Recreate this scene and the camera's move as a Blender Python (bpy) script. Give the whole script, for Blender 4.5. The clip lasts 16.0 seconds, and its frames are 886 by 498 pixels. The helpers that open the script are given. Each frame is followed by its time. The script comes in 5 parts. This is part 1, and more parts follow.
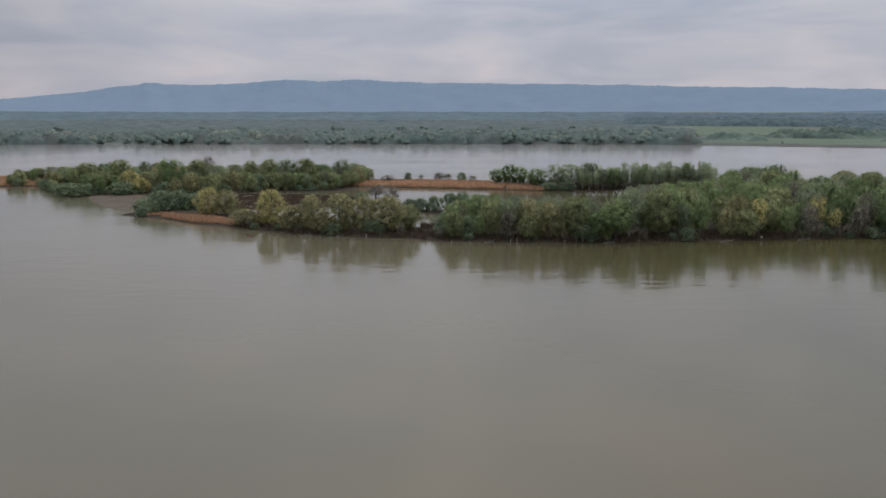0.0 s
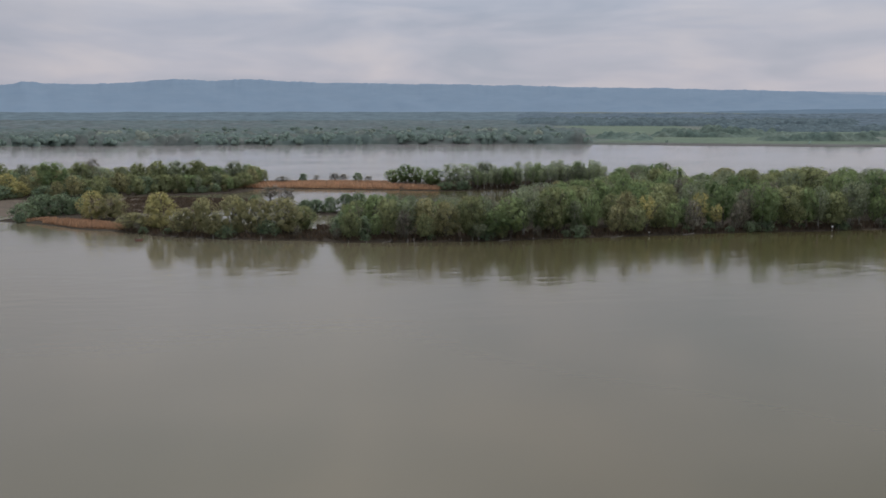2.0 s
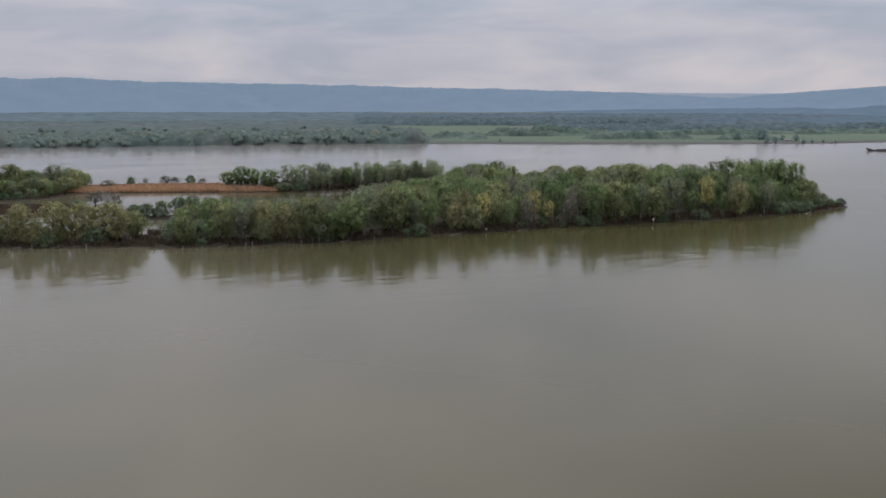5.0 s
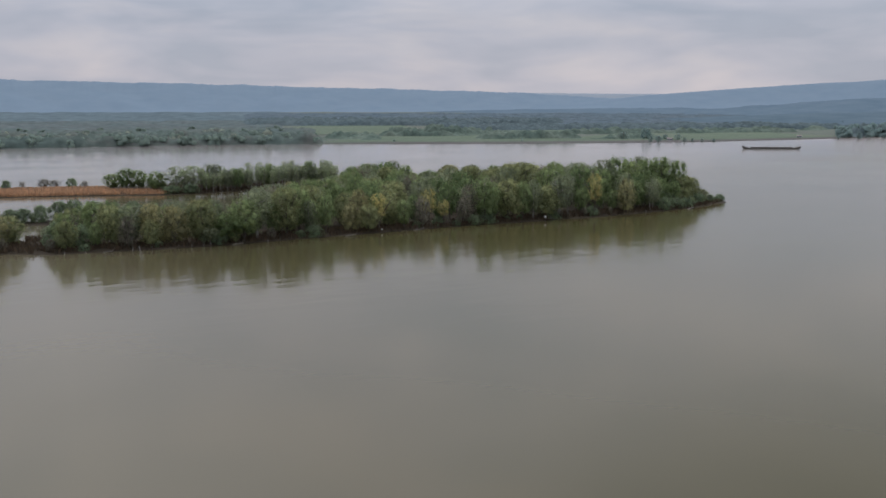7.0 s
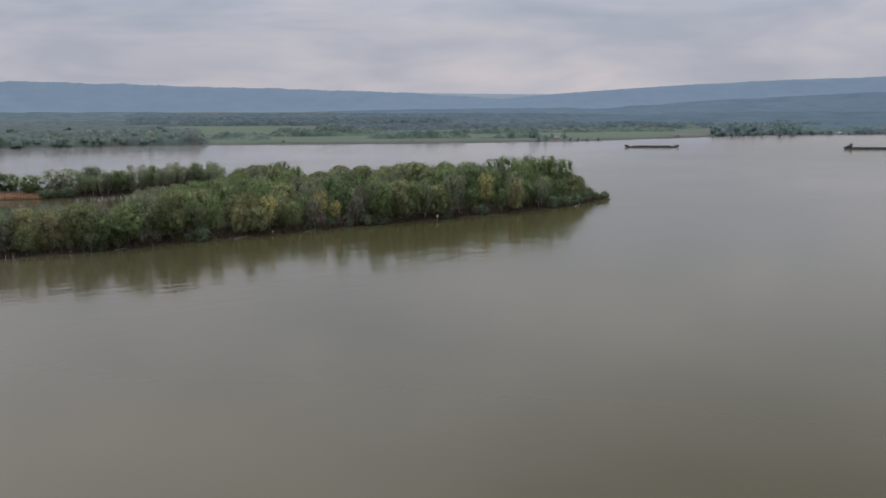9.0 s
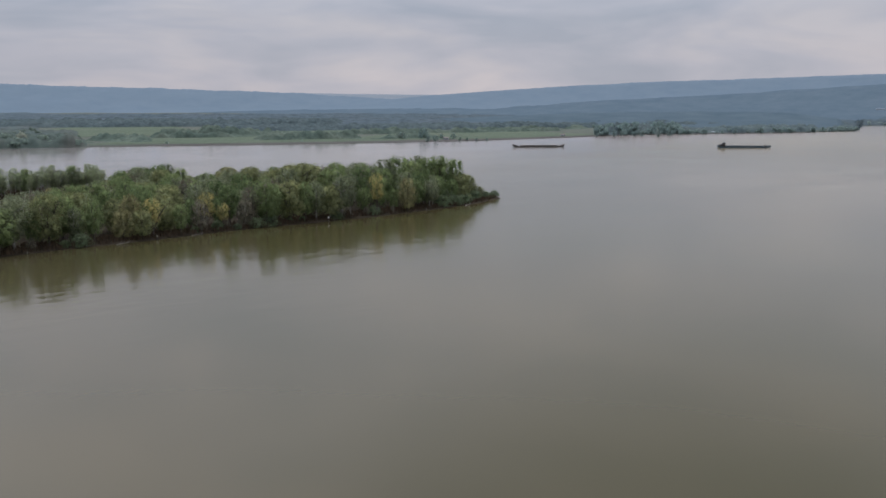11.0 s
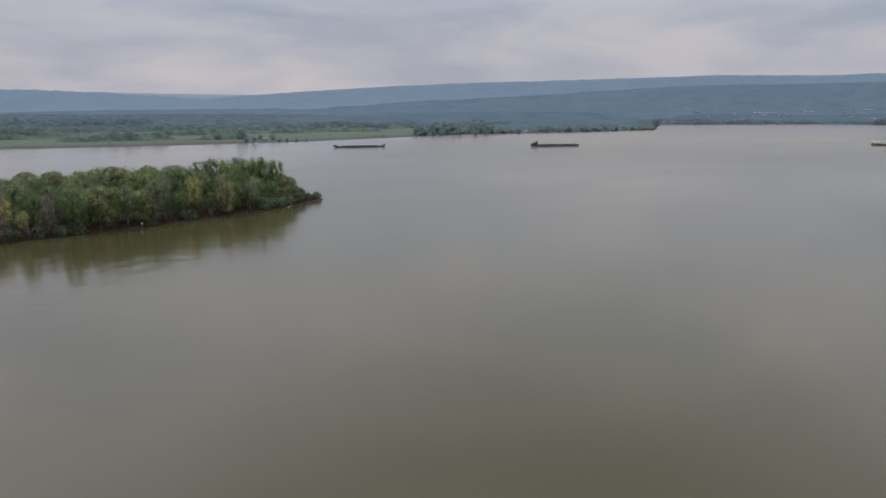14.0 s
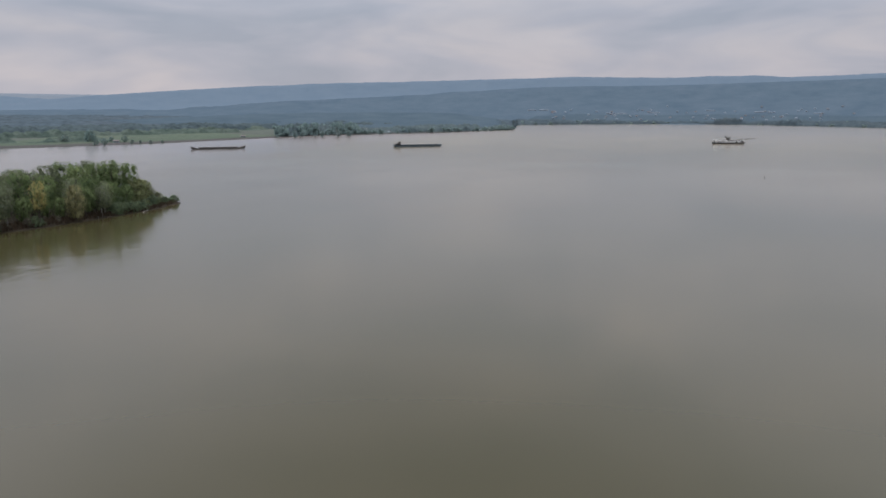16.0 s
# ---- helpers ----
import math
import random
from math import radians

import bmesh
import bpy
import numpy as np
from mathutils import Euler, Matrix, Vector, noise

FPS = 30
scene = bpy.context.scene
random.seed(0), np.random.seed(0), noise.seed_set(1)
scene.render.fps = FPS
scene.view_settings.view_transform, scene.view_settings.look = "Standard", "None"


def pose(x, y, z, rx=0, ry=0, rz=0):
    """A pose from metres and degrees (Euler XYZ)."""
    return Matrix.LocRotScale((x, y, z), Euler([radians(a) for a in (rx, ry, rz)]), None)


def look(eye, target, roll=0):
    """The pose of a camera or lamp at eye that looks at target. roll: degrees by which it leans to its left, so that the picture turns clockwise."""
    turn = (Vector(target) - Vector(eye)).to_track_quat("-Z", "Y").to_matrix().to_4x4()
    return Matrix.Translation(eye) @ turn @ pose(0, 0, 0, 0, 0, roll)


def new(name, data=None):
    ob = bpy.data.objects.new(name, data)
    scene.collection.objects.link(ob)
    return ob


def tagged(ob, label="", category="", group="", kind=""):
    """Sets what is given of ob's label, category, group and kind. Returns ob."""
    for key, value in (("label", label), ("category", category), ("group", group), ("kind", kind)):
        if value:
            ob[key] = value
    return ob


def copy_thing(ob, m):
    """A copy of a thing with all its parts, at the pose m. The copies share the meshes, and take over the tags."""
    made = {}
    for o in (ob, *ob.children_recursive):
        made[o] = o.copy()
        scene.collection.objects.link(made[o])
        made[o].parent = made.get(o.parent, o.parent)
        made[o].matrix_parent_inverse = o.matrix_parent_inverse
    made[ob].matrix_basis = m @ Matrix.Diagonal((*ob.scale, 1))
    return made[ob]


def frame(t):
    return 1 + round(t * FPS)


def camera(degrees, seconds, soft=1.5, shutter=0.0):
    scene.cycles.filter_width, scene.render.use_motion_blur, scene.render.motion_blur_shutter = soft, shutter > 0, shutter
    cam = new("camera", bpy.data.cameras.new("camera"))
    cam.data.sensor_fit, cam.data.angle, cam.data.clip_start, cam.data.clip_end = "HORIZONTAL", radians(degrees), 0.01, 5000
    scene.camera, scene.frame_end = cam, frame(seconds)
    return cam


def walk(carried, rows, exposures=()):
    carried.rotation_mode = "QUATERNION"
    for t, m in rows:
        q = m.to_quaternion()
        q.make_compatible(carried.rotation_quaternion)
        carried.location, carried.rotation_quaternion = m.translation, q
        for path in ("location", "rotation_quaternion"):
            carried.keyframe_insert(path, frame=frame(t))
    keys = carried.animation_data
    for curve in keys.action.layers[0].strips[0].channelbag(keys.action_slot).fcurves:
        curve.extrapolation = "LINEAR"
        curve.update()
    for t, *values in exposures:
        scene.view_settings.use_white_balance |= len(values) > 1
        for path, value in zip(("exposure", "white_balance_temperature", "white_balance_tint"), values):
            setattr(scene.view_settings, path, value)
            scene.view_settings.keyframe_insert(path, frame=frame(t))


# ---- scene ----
# ---- camera: it hangs in one place over the river and turns to the right ----
cam = camera(54.75, 16.0, soft=1.62)
EYE = 58.0
TURNS = [
    (0.0, 0.0, -9.38), (0.5, -1.63, -9.38), (1.0, -3.26, -9.38), (1.5, -5.1, -9.38), (2.0, -6.95, -9.37),
    (2.5, -8.78, -9.37), (3.0, -10.55, -9.37), (3.5, -12.32, -9.37), (4.0, -14.12, -9.37),
    (6.5, -23.0, -9.37), (7.0, -24.75, -9.37), (7.5, -26.52, -9.37), (8.0, -28.33, -9.37), (8.5, -30.17, -9.37),
    (9.0, -32.0, -9.37), (11.5, -41.18, -9.34), (12.0, -43.09, -9.34), (12.5, -44.92, -9.33), (13.0, -46.83, -9.33),
    (13.5, -48.99, -9.33), (14.0, -51.16, -9.32), (14.5, -53.16, -9.31), (15.0, -55.41, -9.3), (15.5, -58.07, -9.29),
    (16.0, -60.25, -9.28),
]
EXPOSURES = [(0.0, 0.07), (4.0, 0.07), (7.5, 0.09), (9.0, 0.03), (11.5, 0.02), (12.0, 0.02), (12.7, -0.05), (14.0, -0.03), (16.0, 0.0)]
walk(cam, [(t, pose(0, 0, EYE, 90 + pitch, 0, yaw)) for t, yaw, pitch in TURNS], EXPOSURES)

# ---- world: an overcast sky, and a weak wide sun behind the cloud ----
SUN_ELEVATION, SUN_AZIMUTH = 48.0, -48.0
world = bpy.data.worlds.new("overcast_sky")
scene.world = world
world.use_nodes = True


def sky_nodes():
    nt = world.node_tree
    nt.nodes.clear()
    L = nt.links.new
    out = nt.nodes.new("ShaderNodeOutputWorld")
    bg = nt.nodes.new("ShaderNodeBackground")
    sky = nt.nodes.new("ShaderNodeTexSky")
    sky.sky_type, sky.sun_disc = "NISHITA", False
    sky.sun_elevation, sky.sun_rotation = radians(SUN_ELEVATION), radians(-SUN_AZIMUTH)
    sky.dust_density, sky.air_density = 4.0, 1.0
    dim = nt.nodes.new("ShaderNodeVectorMath")
    dim.operation = "SCALE"
    dim.inputs["Scale"].default_value = 0.06
    L(sky.outputs[0], dim.inputs[0])
    tc = nt.nodes.new("ShaderNodeTexCoord")
    # cloud sheets lie flat, so they draw out along the horizon
    mp = nt.nodes.new("ShaderNodeMapping")
    mp.inputs["Scale"].default_value = (1.0, 1.0, 4.6)
    mp.inputs["Location"].default_value = (0.35, 0.1, 0.2)
    L(tc.outputs["Generated"], mp.inputs[0])
    big = nt.nodes.new("ShaderNodeTexNoise")
    big.inputs["Scale"].default_value, big.inputs["Detail"].default_value = 4.6, 3.5
    big.inputs["Roughness"].default_value, big.inputs["Distortion"].default_value = 0.52, 0.4
    L(mp.outputs[0], big.inputs["Vector"])
    ramp = nt.nodes.new("ShaderNodeValToRGB")
    e = ramp.color_ramp.elements
    e[0].position, e[0].color = 0.36, (0.402, 0.427, 0.491, 1)
    e[1].position, e[1].color = 0.66, (0.562, 0.54, 0.569, 1)
    mid = e.new(0.5)
    mid.color = (0.472, 0.478, 0.536, 1)
    L(big.outputs["Fac"], ramp.inputs[0])
    mix = nt.nodes.new("ShaderNodeMix")
    mix.data_type = "RGBA"
    mix.inputs[0].default_value = 0.94
    L(dim.outputs[0], mix.inputs[6])
    L(ramp.outputs[0], mix.inputs[7])
    # a dark patch high in the unseen eastern sky, added to darken the water
    east_patch = nt.nodes.new("ShaderNodeVectorMath")
    east_patch.operation = "DOT_PRODUCT"
    east_patch.inputs[1].default_value = Vector((0.62, 0.37, 0.72)).normalized()
    L(tc.outputs["Generated"], east_patch.inputs[0])
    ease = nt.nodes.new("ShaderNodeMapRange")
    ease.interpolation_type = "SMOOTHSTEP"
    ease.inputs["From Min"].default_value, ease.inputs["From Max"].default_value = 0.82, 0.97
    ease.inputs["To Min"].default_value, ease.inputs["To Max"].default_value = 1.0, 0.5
    L(east_patch.outputs["Value"], ease.inputs["Value"])
    # an overcast sky is brightest overhead
    split = nt.nodes.new("ShaderNodeSeparateXYZ")
    L(tc.outputs["Generated"], split.inputs[0])
    zenith = nt.nodes.new("ShaderNodeMapRange")
    zenith.interpolation_type = "LINEAR"
    zenith.inputs["From Min"].default_value, zenith.inputs["From Max"].default_value = 0.1, 1.0
    zenith.inputs["To Min"].default_value, zenith.inputs["To Max"].default_value = 1.0, 3.6
    L(split.outputs["Z"], zenith.inputs["Value"])
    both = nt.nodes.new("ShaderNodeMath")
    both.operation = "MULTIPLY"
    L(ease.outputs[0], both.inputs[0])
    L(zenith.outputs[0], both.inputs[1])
    # the unseen sky to the south-west, behind the view, is dimmed to shade tree fronts
    back = nt.nodes.new("ShaderNodeVectorMath")
    back.operation = "DOT_PRODUCT"
    back.inputs[1].default_value = (0.5, 0.866, 0.0)
    L(tc.outputs["Generated"], back.inputs[0])
    cover = nt.nodes.new("ShaderNodeMapRange")
    cover.interpolation_type = "SMOOTHSTEP"
    cover.inputs["From Min"].default_value, cover.inputs["From Max"].default_value = -0.75, 0.35
    cover.inputs["To Min"].default_value, cover.inputs["To Max"].default_value = 0.56, 1.0
    L(back.outputs["Value"], cover.inputs["Value"])
    dimmed = nt.nodes.new("ShaderNodeMath")
    dimmed.operation = "MULTIPLY"
    L(both.outputs[0], dimmed.inputs[0])
    L(cover.outputs[0], dimmed.inputs[1])
    # a thicker bank of cloud stands over the west
    west = nt.nodes.new("ShaderNodeVectorMath")
    west.operation = "DOT_PRODUCT"
    west.inputs[1].default_value = Vector((-0.62, 0.75, 0.26)).normalized()
    L(tc.outputs["Generated"], west.inputs[0])
    bank = nt.nodes.new("ShaderNodeMapRange")
    bank.interpolation_type = "SMOOTHSTEP"
    bank.inputs["From Min"].default_value, bank.inputs["From Max"].default_value = 0.88, 1.0
    bank.inputs["To Min"].default_value, bank.inputs["To Max"].default_value = 1.0, 0.8
    L(west.outputs["Value"], bank.inputs["Value"])
    dusk = nt.nodes.new("ShaderNodeMath")
    dusk.operation = "MULTIPLY"
    L(dimmed.outputs[0], dusk.inputs[0])
    L(bank.outputs[0], dusk.inputs[1])
    shade = nt.nodes.new("ShaderNodeVectorMath")
    shade.operation = "SCALE"
    # pale and faintly rosy along the horizon, bluer above
    tint = nt.nodes.new("ShaderNodeValToRGB")
    te = tint.color_ramp.elements
    te[0].position, te[0].color = 0.01, (1.035, 1.0, 0.995, 1)
    te[1].position, te[1].color = 0.45, (1.0, 1.0, 1.0, 1)
    te.new(0.11).color = (0.9, 0.938, 0.985, 1)
    te.new(0.2).color = (0.965, 0.965, 0.98, 1)
    L(split.outputs["Z"], tint.inputs[0])
    hue = nt.nodes.new("ShaderNodeVectorMath")
    hue.operation = "MULTIPLY"
    # small ragged heaps of cloud within the sheets
    heap = nt.nodes.new("ShaderNodeMapping")
    heap.inputs["Scale"].default_value = (1.0, 1.0, 2.6)
    L(tc.outputs["Generated"], heap.inputs[0])
    small = nt.nodes.new("ShaderNodeTexNoise")
    small.inputs["Scale"].default_value, small.inputs["Detail"].default_value, small.inputs["Roughness"].default_value = 9.0, 5.0, 0.6
    L(heap.outputs[0], small.inputs["Vector"])
    ragged = nt.nodes.new("ShaderNodeValToRGB")
    heap_stops = ragged.color_ramp.elements
    heap_stops[0].position, heap_stops[0].color = 0.34, (0.965, 0.969, 0.975, 1)
    heap_stops[1].position, heap_stops[1].color = 0.66, (1.026, 1.023, 1.02, 1)
    L(small.outputs["Fac"], ragged.inputs[0])
    heaps = nt.nodes.new("ShaderNodeVectorMath")
    heaps.operation = "MULTIPLY"
    L(mix.outputs[2], heaps.inputs[0])
    L(ragged.outputs[0], heaps.inputs[1])
    L(heaps.outputs[0], hue.inputs[0])
    L(tint.outputs[0], hue.inputs[1])
    L(hue.outputs[0], shade.inputs[0])
    L(dusk.outputs[0], shade.inputs["Scale"])
    L(shade.outputs[0], bg.inputs["Color"])
    bg.inputs["Strength"].default_value = 1.0
    L(bg.outputs[0], out.inputs[0])


sky_nodes()
sun = new("sun", bpy.data.lights.new("sun", "SUN"))
sun.data.energy, sun.data.angle, sun.data.color = 0.7, radians(25), (1.0, 0.96, 0.9)
a = radians(SUN_AZIMUTH)
sun.matrix_world = look((-math.sin(a) * 400, math.cos(a) * 400, 444 + EYE), (0, 0, EYE))


# ---- materials ----
def base_material(name):
    m = bpy.data.materials.new(name)
    m.use_nodes = True
    nt = m.node_tree
    b = nt.nodes["Principled BSDF"]
    return m, nt, b


def ramp_node(nt, stops):
    r = nt.nodes.new("ShaderNodeValToRGB")
    e = r.color_ramp.elements
    e[0].position, e[0].color = stops[0][0], (*stops[0][1], 1)
    e[1].position, e[1].color = stops[-1][0], (*stops[-1][1], 1)
    for p, c in stops[1:-1]:
        e.new(p).color = (*c, 1)
    return r


def noise_node(nt, scale, detail=4.0, rough=0.55, stretch=None):
    tc = nt.nodes.new("ShaderNodeTexCoord")
    n = nt.nodes.new("ShaderNodeTexNoise")
    n.inputs["Scale"].default_value, n.inputs["Detail"].default_value, n.inputs["Roughness"].default_value = scale, detail, rough
    if stretch:
        mp = nt.nodes.new("ShaderNodeMapping")
        mp.inputs["Scale"].default_value = stretch
        nt.links.new(tc.outputs["Object"], mp.inputs[0])
        nt.links.new(mp.outputs[0], n.inputs["Vector"])
    else:
        nt.links.new(tc.outputs["Object"], n.inputs["Vector"])
    return n


def surface(name, stops, scale, rough=0.9, fine=None, bump=0.0, metal=0.0, stretch=None, spec=0.3):
    """A material of two noises: broad patches pick the colour, fine grain lightens and darkens it and gives relief."""
    m, nt, b = base_material(name)
    L = nt.links.new
    n = noise_node(nt, scale, 5.0, 0.6, stretch)
    r = ramp_node(nt, stops)
    L(n.outputs["Fac"], r.inputs[0])
    col = r.outputs[0]
    if fine:
        g = noise_node(nt, fine, 3.0, 0.6)
        gr = ramp_node(nt, [(0.3, (0.72, 0.72, 0.72)), (0.7, (1.25, 1.25, 1.25))])
        L(g.outputs["Fac"], gr.inputs[0])
        mul = nt.nodes.new("ShaderNodeMix")
        mul.data_type, mul.blend_type = "RGBA", "MULTIPLY"
        mul.inputs[0].default_value = 1.0
        L(col, mul.inputs[6])
        L(gr.outputs[0], mul.inputs[7])
        col = mul.outputs[2]
        if bump:
            bp = nt.nodes.new("ShaderNodeBump")
            bp.inputs["Strength"].default_value, bp.inputs["Distance"].default_value = 0.6, bump
            L(g.outputs["Fac"], bp.inputs["Height"])
            L(bp.outputs[0], b.inputs["Normal"])
    L(col, b.inputs["Base Color"])
    b.inputs["Roughness"].default_value, b.inputs["Metallic"].default_value = rough, metal
    b.inputs["Specular IOR Level"].default_value = spec
    return m


def foliage(name, dark, mid, light, spread=0.6, thin=0.34):
    """Leaves: each tree takes its own hue, each leaf clump its own lightness."""
    m, nt, b = base_material(name)
    L = nt.links.new
    oi = nt.nodes.new("ShaderNodeObjectInfo")
    r = ramp_node(nt, [(0.0, dark), (0.5, mid), (1.0, light)])
    L(oi.outputs["Random"], r.inputs[0])
    geo = nt.nodes.new("ShaderNodeNewGeometry")
    v = ramp_node(nt, [(0.0, (1 - 0.38 * spread,) * 3), (1.0, (1 + 0.42 * spread,) * 3)])
    L(geo.outputs["Random Per Island"], v.inputs[0])
    mul = nt.nodes.new("ShaderNodeMix")
    mul.data_type, mul.blend_type = "RGBA", "MULTIPLY"
    mul.inputs[0].default_value = 1.0
    L(r.outputs[0], mul.inputs[6])
    L(v.outputs[0], mul.inputs[7])
    n = noise_node(nt, 0.45, 2.0)
    nr = ramp_node(nt, [(0.3, (0.8, 0.84, 0.86)), (0.7, (1.2, 1.14, 0.98))])
    L(n.outputs["Fac"], nr.inputs[0])
    mu2 = nt.nodes.new("ShaderNodeMix")
    mu2.data_type, mu2.blend_type = "RGBA", "MULTIPLY"
    mu2.inputs[0].default_value = 1.0
    L(mul.outputs[2], mu2.inputs[6])
    L(nr.outputs[0], mu2.inputs[7])
    nt.nodes.remove(b)
    out = nt.nodes["Material Output"]
    dif, tra, ms = nt.nodes.new("ShaderNodeBsdfDiffuse"), nt.nodes.new("ShaderNodeBsdfTranslucent"), nt.nodes.new("ShaderNodeMixShader")
    L(mu2.outputs[2], dif.inputs["Color"])
    L(mu2.outputs[2], tra.inputs["Color"])
    ms.inputs[0].default_value = thin
    L(dif.outputs[0], ms.inputs[1])
    L(tra.outputs[0], ms.inputs[2])
    L(ms.outputs[0], out.inputs["Surface"])
    return m


def hillside(name, dark, light):
    """Wooded slopes far off: stands of trees and clearings, drawn out level, haze painted in."""
    m, nt, b = base_material(name)
    L = nt.links.new
    n = noise_node(nt, 0.009, 7.0, 0.72, (1.0, 1.0, 2.2))
    r = ramp_node(nt, [(0.3, dark), (0.7, light)])
    L(n.outputs["Fac"], r.inputs[0])
    L(r.outputs[0], b.inputs["Base Color"])
    b.inputs["Roughness"].default_value, b.inputs["Specular IOR Level"].default_value = 1.0, 0.0
    return m


M = {}
M["willow"] = foliage("willow_leaves", (0.181, 0.206, 0.113), (0.231, 0.260, 0.141), (0.288, 0.316, 0.173), 0.95, 0.45)
M["poplar"] = foliage("poplar_leaves", (0.151, 0.209, 0.107), (0.191, 0.254, 0.127), (0.237, 0.300, 0.152), 0.95, 0.45)
M["silver"] = foliage("silver_poplar_leaves", (0.174, 0.205, 0.138), (0.212, 0.247, 0.167), (0.255, 0.293, 0.198), 0.95, 0.45)
M["yellow"] = foliage("yellow_leaves", (0.367, 0.347, 0.165), (0.417, 0.385, 0.176), (0.456, 0.421, 0.193), 0.5)
M["olive"] = foliage("olive_willow_leaves", (0.251, 0.247, 0.141), (0.285, 0.281, 0.159), (0.318, 0.313, 0.179), 0.90, 0.45)
M["brown"] = foliage("budding_brown_leaves", (0.172, 0.165, 0.137), (0.202, 0.194, 0.162), (0.235, 0.225, 0.186), 0.90, 0.45)
M["row"] = foliage("row_poplar_leaves", (0.291, 0.349, 0.230), (0.343, 0.401, 0.264), (0.394, 0.454, 0.300), 0.90, 0.50)
M["bush"] = foliage("bush_leaves", (0.162, 0.217, 0.145), (0.190, 0.249, 0.161), (0.218, 0.280, 0.181), 0.95, 0.45)
# far leaves are greyed and blued: aerial haze put into the leaf colour
M["far"] = foliage("hazed_wood_leaves", (0.19, 0.262, 0.25), (0.215, 0.286, 0.266), (0.24, 0.306, 0.28), 0.15, 0.5)
M["far_pale"] = foliage("hazed_pale_leaves", (0.27, 0.318, 0.29), (0.29, 0.336, 0.304), (0.31, 0.352, 0.318), 0.15, 0.5)
M["far_dark"] = foliage("hazed_dark_wood_leaves", (0.211, 0.302, 0.317), (0.232, 0.318, 0.327), (0.256, 0.337, 0.337), 0.15, 0.5)
M["far_mid"] = foliage("hazed_plain_leaves", (0.157, 0.218, 0.209), (0.178, 0.236, 0.218), (0.207, 0.259, 0.230), 0.15, 0.5)
M["bark"] = surface("bark", [(0.3, (0.07, 0.06, 0.05)), (0.7, (0.16, 0.145, 0.125))], 1.2, 0.95, 9.0, 0.02)
M["pale_bark"] = surface("pale_bark", [(0.3, (0.24, 0.23, 0.21)), (0.7, (0.42, 0.4, 0.37))], 0.8, 0.9, 7.0, 0.02)
M["drift"] = surface("weathered_driftwood", [(0.3, (0.12, 0.11, 0.095)), (0.7, (0.22, 0.205, 0.18))], 0.8, 0.9, 7.0, 0.02)
M["mud"] = surface("river_mud", [(0.3, (0.0325, 0.0279, 0.0195)), (0.5, (0.0488, 0.0403, 0.0292)), (0.72, (0.0748, 0.0618, 0.0455))], 0.05, 0.95, 1.2, 0.12, spec=0.1)
M["wet_mud"] = surface("wet_silt_flat", [(0.3, (0.075, 0.06, 0.043)), (0.7, (0.125, 0.102, 0.076))], 0.05, 0.85, 1.2, 0.05, spec=0.15)
M["reed"] = foliage("dry_reed", (0.414, 0.268, 0.18), (0.47, 0.302, 0.203), (0.515, 0.336, 0.226), 0.8)
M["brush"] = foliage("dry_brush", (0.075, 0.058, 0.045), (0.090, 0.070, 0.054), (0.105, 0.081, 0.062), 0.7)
M["plain"] = surface("flood_plain", [(0.3, (0.084, 0.112, 0.092)), (0.5, (0.098, 0.122, 0.098)), (0.7, (0.112, 0.116, 0.098))], 0.006, 0.95, 0.05, 0.6)
M["field"] = surface("spring_field", [(0.3, (0.083, 0.118, 0.078)), (0.5, (0.09, 0.132, 0.086)), (0.7, (0.112, 0.138, 0.095))], 0.008, 0.95, 0.1, 0.1)
M["beach"] = surface("bank_silt", [(0.3, (0.0799, 0.0768, 0.0754)), (0.7, (0.103, 0.0988, 0.096))], 0.02, 0.9, 0.3, 0.1)
# aerial haze is painted into these base colours, paler on the ridges farther back
M["hill_far"] = hillside("hazed_far_hill", (0.258, 0.305, 0.352), (0.274, 0.318, 0.36))
M["hill"] = hillside("hazed_blue_hill", (0.165, 0.228, 0.29), (0.192, 0.254, 0.312))
M["hill_low"] = hillside("hazed_foreland", (0.086, 0.128, 0.16), (0.126, 0.172, 0.204))
M["hill_near"] = hillside("hazed_hill_forest", (0.104, 0.154, 0.198), (0.146, 0.196, 0.238))


# the canopies step bluer with distance, haze painted into their colours
M["wood_bank"] = surface("hazed_bank_canopy", [(0.25, (0.086, 0.12, 0.11)), (0.5, (0.106, 0.138, 0.124)), (0.62, (0.122, 0.134, 0.122)), (0.78, (0.13, 0.162, 0.14))], 0.014, 1.0, 0.1, 0.0, spec=0.0)
M["wood_roof"] = surface("hazed_scrub_canopy", [(0.25, (0.09, 0.124, 0.124)), (0.45, (0.108, 0.14, 0.132)), (0.58, (0.114, 0.134, 0.128)), (0.75, (0.112, 0.148, 0.14))], 0.008, 1.0, 0.07, 0.0, spec=0.0)
M["wood_roof_mid"] = surface("hazed_flood_canopy", [(0.25, (0.095, 0.128, 0.134)), (0.42, (0.108, 0.14, 0.14)), (0.52, (0.116, 0.136, 0.137)), (0.6, (0.11, 0.144, 0.144)), (0.75, (0.122, 0.154, 0.154))], 0.004, 1.0, 0.03, 0.0, spec=0.0)
M["wood_roof_far"] = surface("hazed_foot_canopy", [(0.3, (0.108, 0.148, 0.167)), (0.5, (0.118, 0.158, 0.176)), (0.7, (0.126, 0.164, 0.182))], 0.003, 1.0, 0.02, 0.0, spec=0.0)
